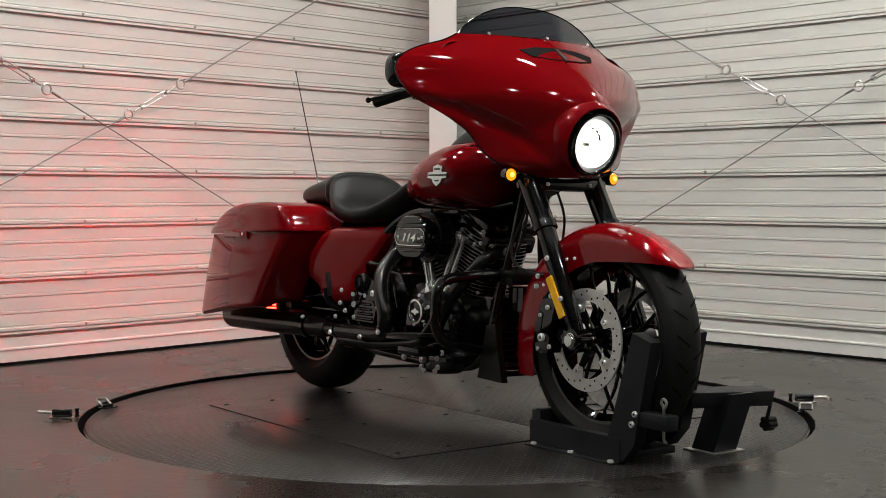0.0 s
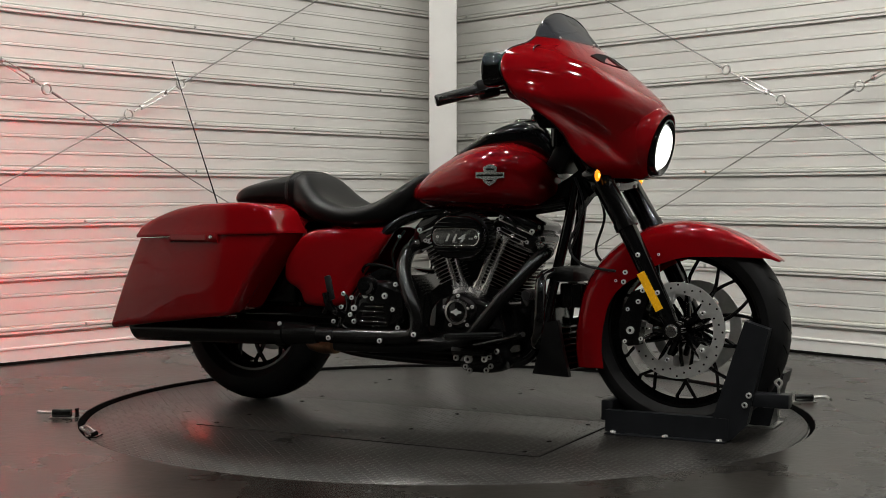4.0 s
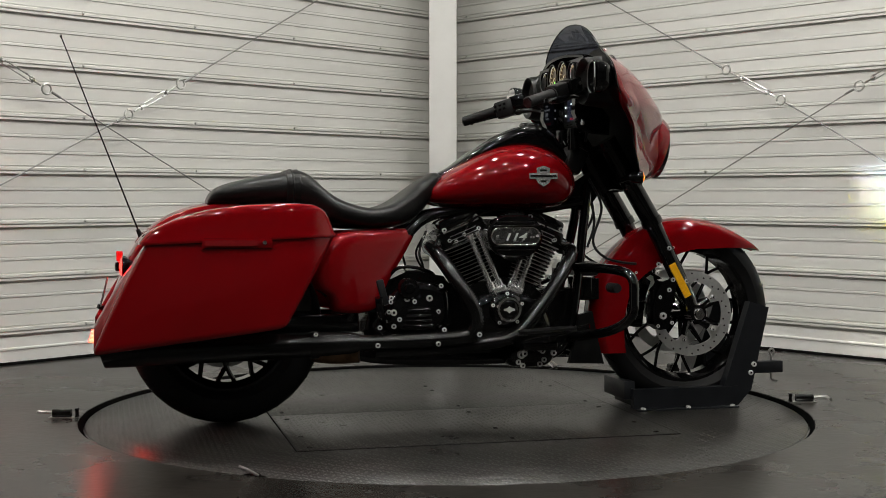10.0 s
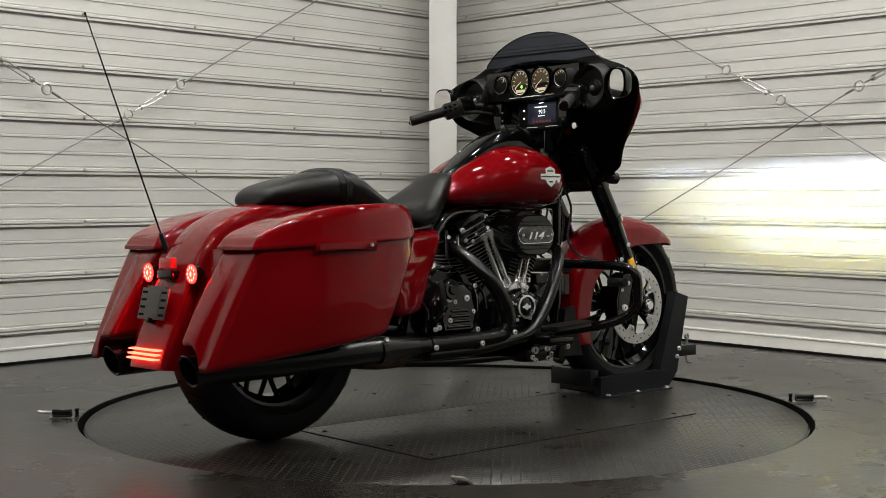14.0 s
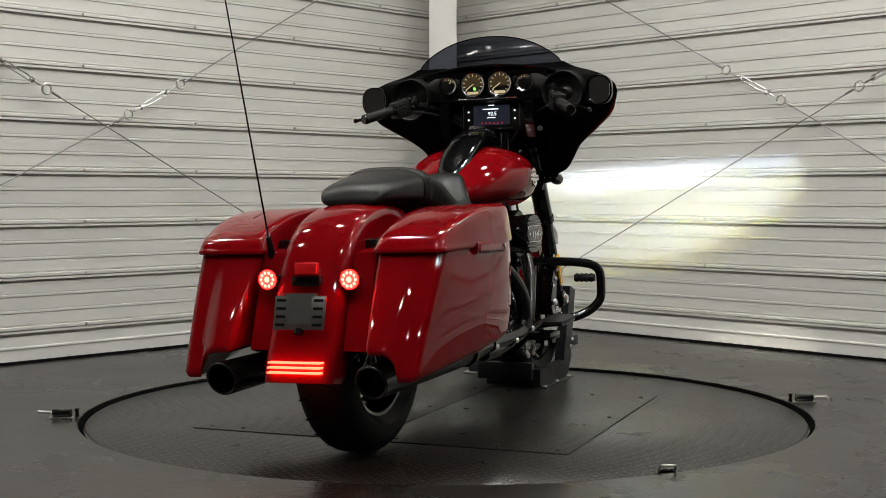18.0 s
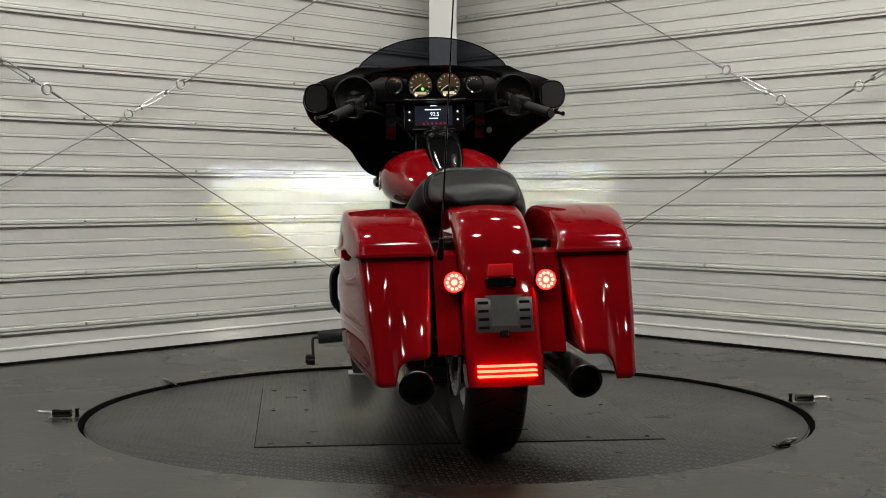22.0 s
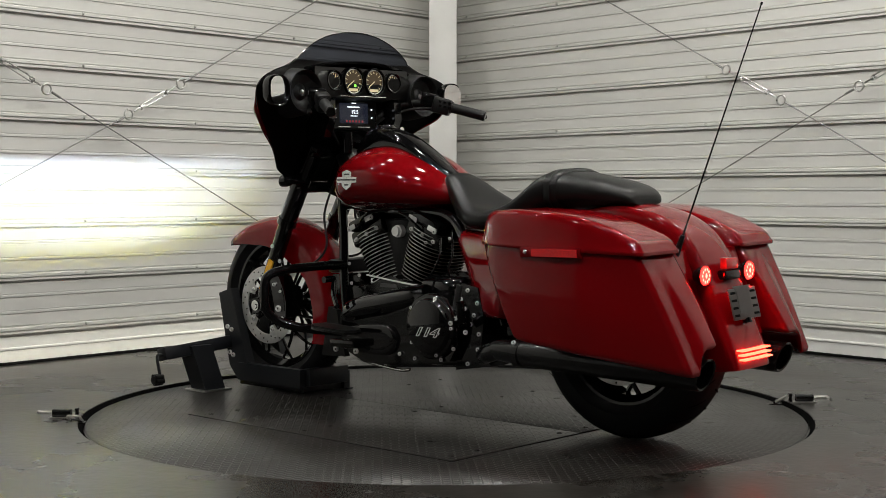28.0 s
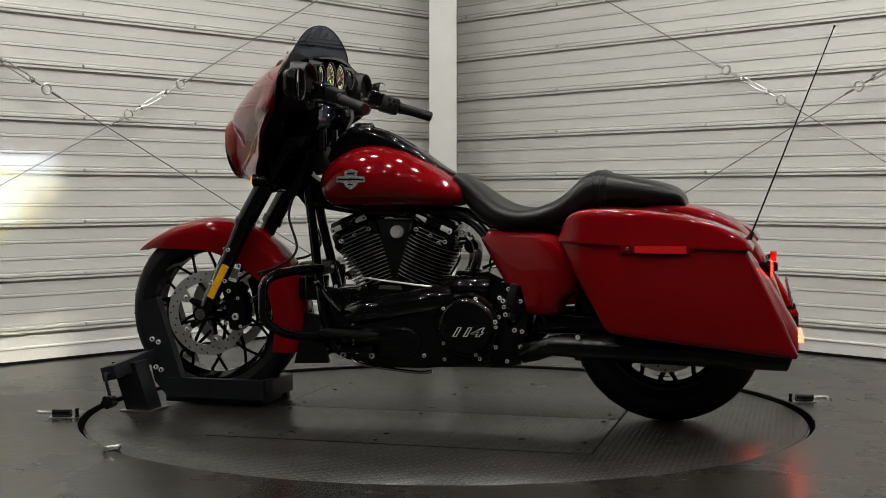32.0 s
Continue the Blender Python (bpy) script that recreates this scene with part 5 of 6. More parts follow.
part("rear_reflector", bm, M_RED_REFLECTOR, bike, "red reflector block")
bm = B()
box(bm, (-1.118, -0.042, 0.497), (-1.085, 0.042, 0.527), 0.008)
part("plate_lamp", bm, M_BLACK, bike)
# plain plate with slots
pl = empty("number_plate")
pl.parent = bike
pl.matrix_basis = Matrix.Translation((-1.152, 0, 0.430)) @ Matrix.Rotation(radians(14), 4, "Y")
bm = B()
box(bm, (-0.002, -0.076, -0.046), (0.002, 0.076, 0.046), 0.0015)
part("plate", bm, M_PLATE, pl, "plain silver plate with slots")
for sy in (-1, 1):
    for z in (-0.033, -0.011, 0.011, 0.033):
        bm = B()
        box(bm, (-0.0032, sy * 0.055 - 0.014, z - 0.0035), (-0.0022, sy * 0.055 + 0.014, z + 0.0035))
        part("slot", bm, M_DARK, pl)
bm = B()
slab(bm, [(-0.034, -0.030), (0.034, -0.030), (0.034, 0.040), (0.052, 0.052), (-0.052, 0.052), (-0.034, 0.040)], -0.0030, -0.0020)
mp = part("mounting_plate", bm, M_PLATE, pl, "dark mounting plate behind the frame")
mp.matrix_basis = Matrix.Rotation(radians(-90), 4, "Z")
bm = B()
tube(bm, [(0.004, 0, -0.044), (0.002, 0, -0.058)], 0.014, n=10, smooth=False)
part("plate_bolt", bm, M_SATIN, pl)
for k in range(3):
    bm = B()
    z = 0.300 - 0.0130 * k
    box(bm, (-1.193 - 0.004 * k, -0.078, z - 0.0022), (-1.16, 0.078, z + 0.0022), 0.0012)
    part("tail_bar", bm, M_TAIL_BAR, bike, "glowing red light bar")

# antenna
an = empty("antenna")
an.parent = bike
bm = B()
cyl(bm, (-1.283, 0.128, 1.274), (-1.022, 0.150, 0.585), 0.0019, 0.003, n=8)
cyl(bm, (-1.2835, 0.128, 1.275), (-1.281, 0.128, 1.268), 0.0035, n=8)
part("whip", bm, M_SATIN, an, "thin black whip")
bm = B()
cyl(bm, (-1.040, 0.1485, 0.632), (-1.015, 0.1505, 0.570), 0.007, 0.011, n=10)
part("antenna_base", bm, M_PLASTIC, an)


# ---- engine ----
eng = empty("engine")
eng.parent = bike
bm = B()
slab(bm, [(-0.02, 0.23), (0.30, 0.22), (0.345, 0.27), (0.335, 0.36), (0.27, 0.43), (0.155, 0.465), (0.05, 0.44), (-0.02, 0.38)], -0.135, 0.135, 0.015)
part("crankcase", bm, M_SATIN, eng, "black crankcase")
bm = B()
slab(bm, [(-0.33, 0.25), (-0.02, 0.22), (0.0, 0.40), (-0.05, 0.47), (-0.17, 0.49), (-0.28, 0.44)], -0.14, 0.12, 0.018)
part("gearbox", bm, M_SATIN, eng, "black gearbox")
bm = B()
box(bm, (-0.30, -0.11, 0.185), (0.30, 0.11, 0.235), 0.015)
part("oil_pan", bm, M_SATIN, eng)


def cylinder(sgn):
    c = empty("cylinder")
    c.parent = eng
    c.matrix_basis = Matrix.Translation((0.152 if sgn < 0 else 0.186, 0, 0.32)) @ Matrix.Rotation(radians(22.5 * sgn), 4, "Y")
    bm = B()
    cyl(bm, (0, 0, 0.10), (0, 0, 0.33), 0.060, n=28)
    part("barrel", bm, M_SATIN, c)
    first = None
    n = 17
    for k in range(n):
        z = 0.118 + 0.0128 * k
        if first is None:
            bm = B()
            rings(bm, [[Vector((0.086 * math.copysign(abs(math.cos(a)) ** 0.75, math.cos(a)) * s, 0.098 * math.copysign(abs(math.sin(a)) ** 0.75, math.sin(a)) * s, zz)) for a in [2 * math.pi * i / 32 for i in range(32)]] for zz, s in ((-0.0022, 0.985), (-0.0012, 1.0), (0.0012, 1.0), (0.0022, 0.985))])
            me = mesh_of("fin", bm, [M_SATIN, M_FIN])
            for p in me.polygons:
                if abs(p.normal.z) < 0.3:
                    p.material_index = 1
            first = new("fin", me)
            first.parent = c
            first.matrix_basis = Matrix.Translation((0, 0, z))
        else:
            share(first, c, Matrix.Translation((0, 0, z)) @ Matrix.Scale(1.0 + 0.10 * min(1.0, k / 12), 4))
    bm = B()
    box(bm, (-0.085, -0.10, 0.285), (0.085, 0.10, 0.345), 0.012)
    hd = part("cylinder_head", bm, M_SATIN, c)
    bm = B()
    box(bm, (-0.072, -0.105, 0.340), (0.072, 0.115, 0.382), 0.016)
    rk = part("rocker_cover", bm, M_BLACK, c, "gloss black rocker cover")
    for x in (-0.06, 0.06):
        for y in (-0.106, 0.116):
            bolt(rk, (x, y, 0.352), (0, math.copysign(1, y), 0), 1.1)
    for x in (-0.055, 0.0, 0.055):
        bolt(hd, (x, 0.101, 0.312), (0, 1, 0), 1.0)
        bolt(hd, (x, -0.101, 0.312), (0, -1, 0), 0.9)
    bm = B()
    for x in (-0.066, 0.03):
        box(bm, (x, 0.1165, 0.346), (x + 0.04, 0.1195, 0.364), 0.002)
    part("rocker_trim", bm, M_BOLT, c)
    # thin bright strips that paint the highlights along the cover and head edges
    for z0, w_ in ((0.3425, 0.066), (0.286, 0.080)):
        bm = B()
        box(bm, (-w_, -0.1085 if z0 > 0.3 else -0.1035, z0 - 0.002), (w_, -0.1045 if z0 > 0.3 else -0.0995, z0 + 0.002), 0.0008, 1)
        part("highlight_strip", bm, M_FIN, c)
    bm = B()
    cyl(bm, (0.075 * sgn, -0.075, 0.318), (0.102 * sgn, -0.085, 0.318), 0.016, 0.013, n=12)
    cyl(bm, (0.102 * sgn, -0.085, 0.318), (0.112 * sgn, -0.088, 0.318), 0.009, n=8)
    part("head_plug", bm, M_CHROME, c, "chrome plug on the cylinder head")
    # pushrod tube on the right-hand side
    for x in (-0.045 * sgn, -0.012 * sgn):
        bm = B()
        cyl(bm, (x * 0.9, -0.132, 0.115), (x, -0.118, 0.30), 0.0095, n=12)
        cyl(bm, (x * 0.9, -0.134, 0.100), (x * 0.9, -0.132, 0.130), 0.0145, n=12)
        cyl(bm, (x, -0.119, 0.285), (x, -0.118, 0.305), 0.0135, n=12)
        part("pushrod_tube", bm, M_BADGE, c, "chrome pushrod tube")
    bm = B()
    box(bm, (-0.024 - 0.028 * sgn, -0.168, 0.084), (0.024 - 0.028 * sgn, -0.095, 0.110), 0.006)
    part("tappet_block", bm, M_BADGE, c, "chrome tappet block")
    return c


cylinder(-1)
cylinder(1)

# air cleaner: toothed ring, black oval cover, number
ac = empty("air_cleaner")
ac.parent = bike
ac.matrix_basis = Matrix.Translation((0.170, -0.13, 0.602))


def oval(w, h, n=44):
    out = []
    r = h
    for k in range(n):
        a = 2 * math.pi * k / n
        out.append((math.copysign(w - r, math.cos(a)) * (1 if abs(math.cos(a)) > 1e-6 else 0) + r * math.cos(a), r * math.sin(a)))
    return out


bm = B()
ov = oval(0.098, 0.072)
rings(bm, [[Vector((x * s, y, z * s)) for x, z in ov] for y, s in ((0.06, 0.80), (-0.02, 0.86), (-0.075, 0.92), (-0.105, 0.965), (-0.114, 0.96), (-0.120, 0.90))])
part("cover", bm, M_BLACK, ac, "gloss black oval air cleaner cover")
bm = B()
cyl(bm, (0.014, -0.012, 0), (0.014, -0.062, 0), 0.079, n=40)
part("filter_element", bm, M_PLASTIC, ac)
first = None
for k in range(40):
    a = 2 * math.pi * k / 40
    mm = Matrix.Translation((0.014, -0.04, 0)) @ Matrix.Rotation(a, 4, "Y") @ Matrix.Translation((0.080, 0, 0))
    if first is None:
        bm = B()
        box(bm, (-0.004, -0.022, -0.0035), (0.004, 0.020, 0.0035), 0.001, 1)
        first = part("filter_rib", bm, M_SATIN, ac)
        first.matrix_basis = mm
    else:
        share(first, ac, mm)
bm = B()
ov = oval(0.082, 0.026)
rings(bm, [[Vector((x * s, y, z * s)) for x, z in ov] for y, s in ((-0.115, 1.0), (-0.1235, 1.0), (-0.1245, 0.98))])
pln = part("name_plate", bm, M_NAMEPLATE, ac, "black plate with the engine size")
words("114", 0.034, M_BOLT, pln, Matrix.Translation((-0.006, -0.1252, -0.003)) @ Matrix.Rotation(radians(90), 4, "X") @ Matrix.Diagonal((1.5, 1, 1, 1)), 0.0008, shear=0.3, bold=0.02)
for z, w in ((0.034, 0.078), (0.046, 0.066), (-0.034, 0.078), (-0.046, 0.066)):
    bm = B()
    box(bm, (-w, -0.1245, z - 0.0028), (w, -0.112, z + 0.0028), 0.0022)
    part("cover_ridge", bm, M_BLACK, ac)
bm = B()
ov2 = oval(0.084, 0.028)
tube(bm, [Vector((x, -0.122, z)) for x, z in ov2], 0.0022, n=6, smooth=False, loop=True)
part("plate_border", bm, M_CHROME, ac, "thin bright border")
bm = B()
for x in (0.052, 0.060):
    box(bm, (x - 0.003, -0.126, -0.007), (x + 0.003, -0.1246, -0.001))
part("small_marks", bm, M_FIN, pln)
for x in (-0.064, 0.074):
    bolt(pln, (x, -0.1245, 0), (0, -1, 0), 0.6)

# timer cover on the right
tc = empty("timer_cover")
tc.parent = eng
tc.matrix_basis = Matrix.Translation((0.157, -0.135, 0.357))
bm = B()
lathe(bm, [(0.062, 0.0), (0.062, -0.05), (0.055, -0.062), (0.045, -0.066)], n=40)
part("cam_cover", bm, M_BLACK, tc)
bm = B()
lathe(bm, [(0.0, -0.081), (0.030, -0.080), (0.034, -0.077)], n=40)
part("disc_face", bm, M_BLACK, tc)
bm = B()
lathe(bm, [(0.032, -0.076), (0.034, -0.083), (0.041, -0.082), (0.043, -0.070), (0.044, -0.062)], n=40)
part("ring", bm, M_CHROME, tc, "chrome ring")
bm = B()
slab(bm, [(-0.019, 0.003), (-0.008, 0.005), (0, 0.012), (0.008, 0.005), (0.019, 0.003), (0.019, -0.003), (0.008, -0.005), (0, -0.012), (-0.008, -0.005), (-0.019, -0.003)], -0.080, -0.0825)
part("emblem", bm, M_BOLT, tc, "small chrome emblem")
for k in range(5):
    a = radians(20 + 72 * k)
    bolt(tc, (0.053 * math.cos(a), -0.062, 0.053 * math.sin(a)), (0, -1, 0), 0.8)
bm = B()
pillow(bm, [(0.02, 0.25), (0.30, 0.245), (0.325, 0.30), (0.29, 0.38), (0.22, 0.41), (0.09, 0.41), (0.03, 0.37)], -0.13, -0.056)
part("gearcase_cover", bm, M_BLACK, eng, "gloss black gearcase cover")

# gearbox side cover, right
bm = B()
pillow(bm, [(-0.27, 0.30), (-0.20, 0.27), (-0.08, 0.275), (-0.035, 0.33), (-0.04, 0.43), (-0.10, 0.455), (-0.20, 0.455), (-0.26, 0.40)], -0.13, -0.078)
gcv = part("clutch_cover", bm, M_BLACK, eng, "gloss black gearbox side cover")
bm = B()
slab(bm, [(-0.215, 0.30), (-0.10, 0.30), (-0.085, 0.345), (-0.11, 0.375), (-0.20, 0.375), (-0.225, 0.34)], -0.214, -0.20, 0.006)
part("cover_rib", bm, M_BLACK, gcv)
bm = B()
lathe(bm, [(0.0, -0.226), (0.014, -0.226), (0.018, -0.220), (0.030, -0.221), (0.035, -0.214), (0.036, -0.195)], at=(-0.185, 0, 0.432), n=28)
part("starter_end", bm, M_BLACK, gcv)
for k in range(4):
    bm = B()
    tube(bm, [(-0.205 + 0.006 * k, -0.2135, 0.310 + 0.017 * k), (-0.155, -0.2145, 0.310 + 0.017 * k), (-0.105 - 0.004 * k, -0.2135, 0.310 + 0.017 * k)], 0.0055, n=10)
    part("cover_ridge", bm, M_BLACK, gcv)
for pts, r_ in (([(-0.24, -0.15, 0.47), (-0.21, -0.17, 0.50), (-0.15, -0.17, 0.50), (-0.09, -0.15, 0.48)], 0.006), ([(-0.30, -0.17, 0.42), (-0.27, -0.19, 0.36), (-0.29, -0.20, 0.30), (-0.25, -0.19, 0.27)], 0.007), ([(-0.06, -0.16, 0.46), (-0.02, -0.18, 0.42), (0.0, -0.18, 0.36)], 0.005)):
    bm = B()
    tube(bm, pts, r_, n=8)
    part("hose", bm, M_SATIN, gcv)
for x, z, s in ((-0.19, 0.40, 1.4), (-0.115, 0.40, 1.4), (-0.235, 0.355, 1.4), (-0.235, 0.31, 1.1), (-0.165, 0.39, 1.0), (-0.085, 0.355, 1.0), (-0.065, 0.295, 1.0), (-0.075, 0.44, 1.0), (-0.245, 0.39, 1.0)):
    bolt(gcv, (x, -0.205, z), (0, -1, 0), s)


# primary cover, left
bm = B()
out = [(-0.10, 0.185), (0.02, 0.172), (0.20, 0.170), (0.285, 0.205), (0.318, 0.27), (0.315, 0.33), (0.275, 0.372), (0.20, 0.390), (0.06, 0.405), (-0.02, 0.418), (-0.12, 0.422), (-0.205, 0.395), (-0.240, 0.33), (-0.240, 0.27), (-0.20, 0.205)]
slab(bm, out, 0.13, 0.230, 0.026, 4)
pc = part("primary_cover", bm, M_BLACK, eng, "gloss black primary cover")
bm = B()
lathe(bm, [(0.110, 0.226), (0.110, 0.238), (0.104, 0.248), (0.094, 0.250), (0.089, 0.262), (0.084, 0.265), (0.0, 0.266)], at=(-0.130, 0, 0.318), n=48)
db = part("derby_cover", bm, M_BLACK, pc, "round gloss black clutch cover")
flat_on = Matrix.Rotation(radians(180), 4, "Z") @ Matrix.Rotation(radians(90), 4, "X") @ Matrix.Diagonal((1.75, 1, 1, 1))
words("114", 0.040, M_BOLT, db, Matrix.Translation((-0.128, 0.2665, 0.300)) @ flat_on, 0.0006, shear=0.35, bold=0.055, label="white italic numerals")
words("114", 0.040, M_DARK, db, Matrix.Translation((-0.128, 0.2672, 0.300)) @ flat_on, 0.0006, shear=0.35, bold=-0.005, label="dark filling of the numerals")
for k in range(5):
    a = radians(36 + 72 * k)
    bolt(db, (-0.130 + 0.098 * math.cos(a), 0.250, 0.318 + 0.098 * math.sin(a)), (0, 1, 0), 0.75)
for x, z in ((0.02, 0.215), (0.12, 0.222), (0.22, 0.24), (0.27, 0.28), (0.255, 0.345), (0.17, 0.365), (0.05, 0.378), (-0.225, 0.25), (-0.235, 0.35), (-0.18, 0.40), (-0.05, 0.205), (-0.17, 0.21)):
    bolt(pc, (x, 0.2355, z), (0, 1, 0), 0.85)
bm = B()
tube(bm, [(0.285, 0.195, 0.335), (0.22, 0.205, 0.355), (0.10, 0.205, 0.378), (0.0, 0.195, 0.398), (-0.06, 0.18, 0.405)], 0.045, n=16)
part("chain_case", bm, M_BLACK, pc)
bm = B()
pillow(bm, [(0.06, 0.20), (0.24, 0.205), (0.28, 0.25), (0.26, 0.30), (0.06, 0.315), (0.02, 0.26)], 0.228, 0.02)
part("chain_inspection_cover", bm, M_BLACK, pc)
bm = B()
slab(bm, [(-0.30, 0.19), (-0.20, 0.175), (-0.20, 0.44), (-0.235, 0.462), (-0.30, 0.45), (-0.325, 0.35)], 0.11, 0.20, 0.02, 3)
sc = part("sprocket_cover", bm, M_BLACK, pc)
for x, z in ((-0.30, 0.25), (-0.305, 0.30), (-0.285, 0.36), (-0.30, 0.40), (-0.26, 0.44), (-0.23, 0.41), (-0.255, 0.20), (-0.27, 0.33), (-0.245, 0.38)):
    bolt(sc, (x, 0.201, z), (0, 1, 0), 0.9)
bm = B()
slab(bm, [(0.125, 0.425), (0.21, 0.425), (0.205, 0.438), (0.13, 0.438)], 0.10, 0.137, 0.003)
part("case_plate", bm, M_PLATE, eng)
bm = B()
tube(bm, [(-0.05, 0.13, 0.43), (0.10, 0.14, 0.445), (0.27, 0.14, 0.465)], 0.0034, n=8)
part("shift_rod", bm, M_BOLT, eng)
bm = B()
cyl(bm, (0.155, 0.06, 0.62), (0.155, 0.10, 0.62), 0.022, n=18)
cyl(bm, (0.155, 0.10, 0.62), (0.155, 0.112, 0.62), 0.017, n=18)
part("horn_bolt", bm, M_BOLT, eng)
bm = B()
box(bm, (0.09, -0.09, 0.43), (0.245, 0.08, 0.66), 0.01)
part("intake_block", bm, M_PLASTIC, eng)
# starter and hoses behind the cylinders, left
bm = B()
cyl(bm, (-0.17, 0.06, 0.445), (-0.05, 0.06, 0.445), 0.042, n=20)
lathe(bm, [(0.0, -0.165), (0.036, -0.165), (0.043, -0.155), (0.044, -0.06), (0.040, -0.055), (0.044, -0.050), (0.042, 0.0), (0.0, 0.0)], at=(-0.02, 0.125, 0.432), axis="X", n=24)
part("starter_motor", bm, M_BLACK, eng)

# ---- exhaust ----
ex = empty("exhaust")
ex.parent = bike
bm = B()
tube(bm, [(0.40, -0.03, 0.56), (0.415, -0.08, 0.555), (0.400, -0.135, 0.525), (0.325, -0.18, 0.428), (0.235, -0.20, 0.315), (0.17, -0.20, 0.262), (0.06, -0.20, 0.245), (-0.10, -0.21, 0.232), (-0.30, -0.215, 0.230)], 0.0235, n=14)
part("front_pipe", bm, M_EXH, ex, "black front exhaust pipe")
bm = B()
tube(bm, [(-0.075, -0.04, 0.565), (-0.075, -0.09, 0.56), (-0.065, -0.15, 0.535), (-0.040, -0.215, 0.480), (0.000, -0.248, 0.410), (0.030, -0.252, 0.345), (0.026, -0.25, 0.295), (-0.02, -0.243, 0.270), (-0.25, -0.235, 0.262), (-0.55, -0.235, 0.262)], 0.0255, n=14)
part("rear_pipe", bm, M_EXH, ex, "black rear exhaust pipe")
for sd in (-1, 1):
    bm = B()
    x0 = -0.36 if sd < 0 else -0.40
    prof = [(x0, 0.030), (x0 - 0.02, 0.034), (x0 - 0.12, 0.040), (-0.62, 0.044), (-0.95, 0.046), (-1.10, 0.047), (-1.165, 0.047), (-1.168, 0.044), (-1.165, 0.039), (-1.08, 0.035)]
    n = 24
    rings(bm, [[Vector((x - (0.35 * r * math.sin(2 * math.pi * k / n) if x < -1.12 else 0.0), sd * (0.232 - 0.008 * max(0, (-x - 0.4) / 0.7)) + 0.012 * max(0, (-x - 0.4) / 0.7) + r * math.cos(2 * math.pi * k / n), 0.262 - 0.012 * max(0, (-x - 0.4) / 0.7) + r * math.sin(2 * math.pi * k / n))) for k in range(n)] for x, r in prof], caps=True)
    mf = part("silencer", bm, M_EXH, ex, "black silencer")
    bm = B()
    cyl(bm, (-0.49, sd * 0.231, 0.259), (-0.515, sd * 0.231, 0.258), 0.0445, n=24)
    part("clamp", bm, M_SATIN, mf)
    bolt(mf, (-0.50, sd * 0.262, 0.292), (0, sd * 0.7, 0.7), 1.0)
bm = B()
tube(bm, [(-0.02, -0.10, 0.225), (-0.15, 0.02, 0.215), (-0.28, 0.15, 0.225), (-0.36, 0.222, 0.245), (-0.42, 0.232, 0.262)], 0.030, n=14)
part("crossover_pipe", bm, M_EXH, ex)
bm = B()
tube(bm, [(-0.34, -0.15, 0.215), (-0.42, -0.12, 0.21), (-0.48, -0.08, 0.215)], 0.026, n=12)
part("catalyst", bm, M_BRONZE, ex, "heat-browned steel section")

# exhaust clamps with their bolts
for x, y, z, r_, d in ((-0.10, -0.236, 0.262, 0.0285, (1, 0, 0)), (0.035, -0.25, 0.290, 0.0285, (-0.35, 0.1, -0.6)), (-0.30, -0.235, 0.262, 0.0285, (1, 0, 0))):
    bm = B()
    d = Vector(d).normalized()
    cyl(bm, Vector((x, y, z)) - d * 0.007, Vector((x, y, z)) + d * 0.007, r_, n=20)
    cl = part("pipe_clamp", bm, M_SATIN, ex)
    bolt(cl, (x, y - r_, z - 0.008), (0, -1, 0), 1.1)
# spark plug leads and looms on both sides
for sd in (-1, 1):
    for pts in ([(0.02, sd * 0.09, 0.60), (0.06, sd * 0.125, 0.66), (0.12, sd * 0.12, 0.685), (0.16, sd * 0.08, 0.69)], [(0.33, sd * 0.09, 0.60), (0.31, sd * 0.125, 0.655), (0.26, sd * 0.12, 0.685), (0.20, sd * 0.08, 0.69)],
                [(-0.10, sd * 0.10, 0.62), (-0.13, sd * 0.13, 0.55), (-0.12, sd * 0.14, 0.49), (-0.16, sd * 0.13, 0.44)], [(-0.06, sd * 0.11, 0.60), (-0.08, sd * 0.14, 0.54), (-0.05, sd * 0.15, 0.48)]):
        bm = B()
        tube(bm, pts, 0.0042, n=8)
        part("plug_lead", bm, M_SATIN, eng)
    for x, z in ((0.00, 0.585), (0.345, 0.585), (-0.11, 0.60), (0.38, 0.50), (0.37, 0.43), (0.33, 0.46)):
        bolt(eng, (x, sd * 0.118, z), (0, sd, 0), 0.8)

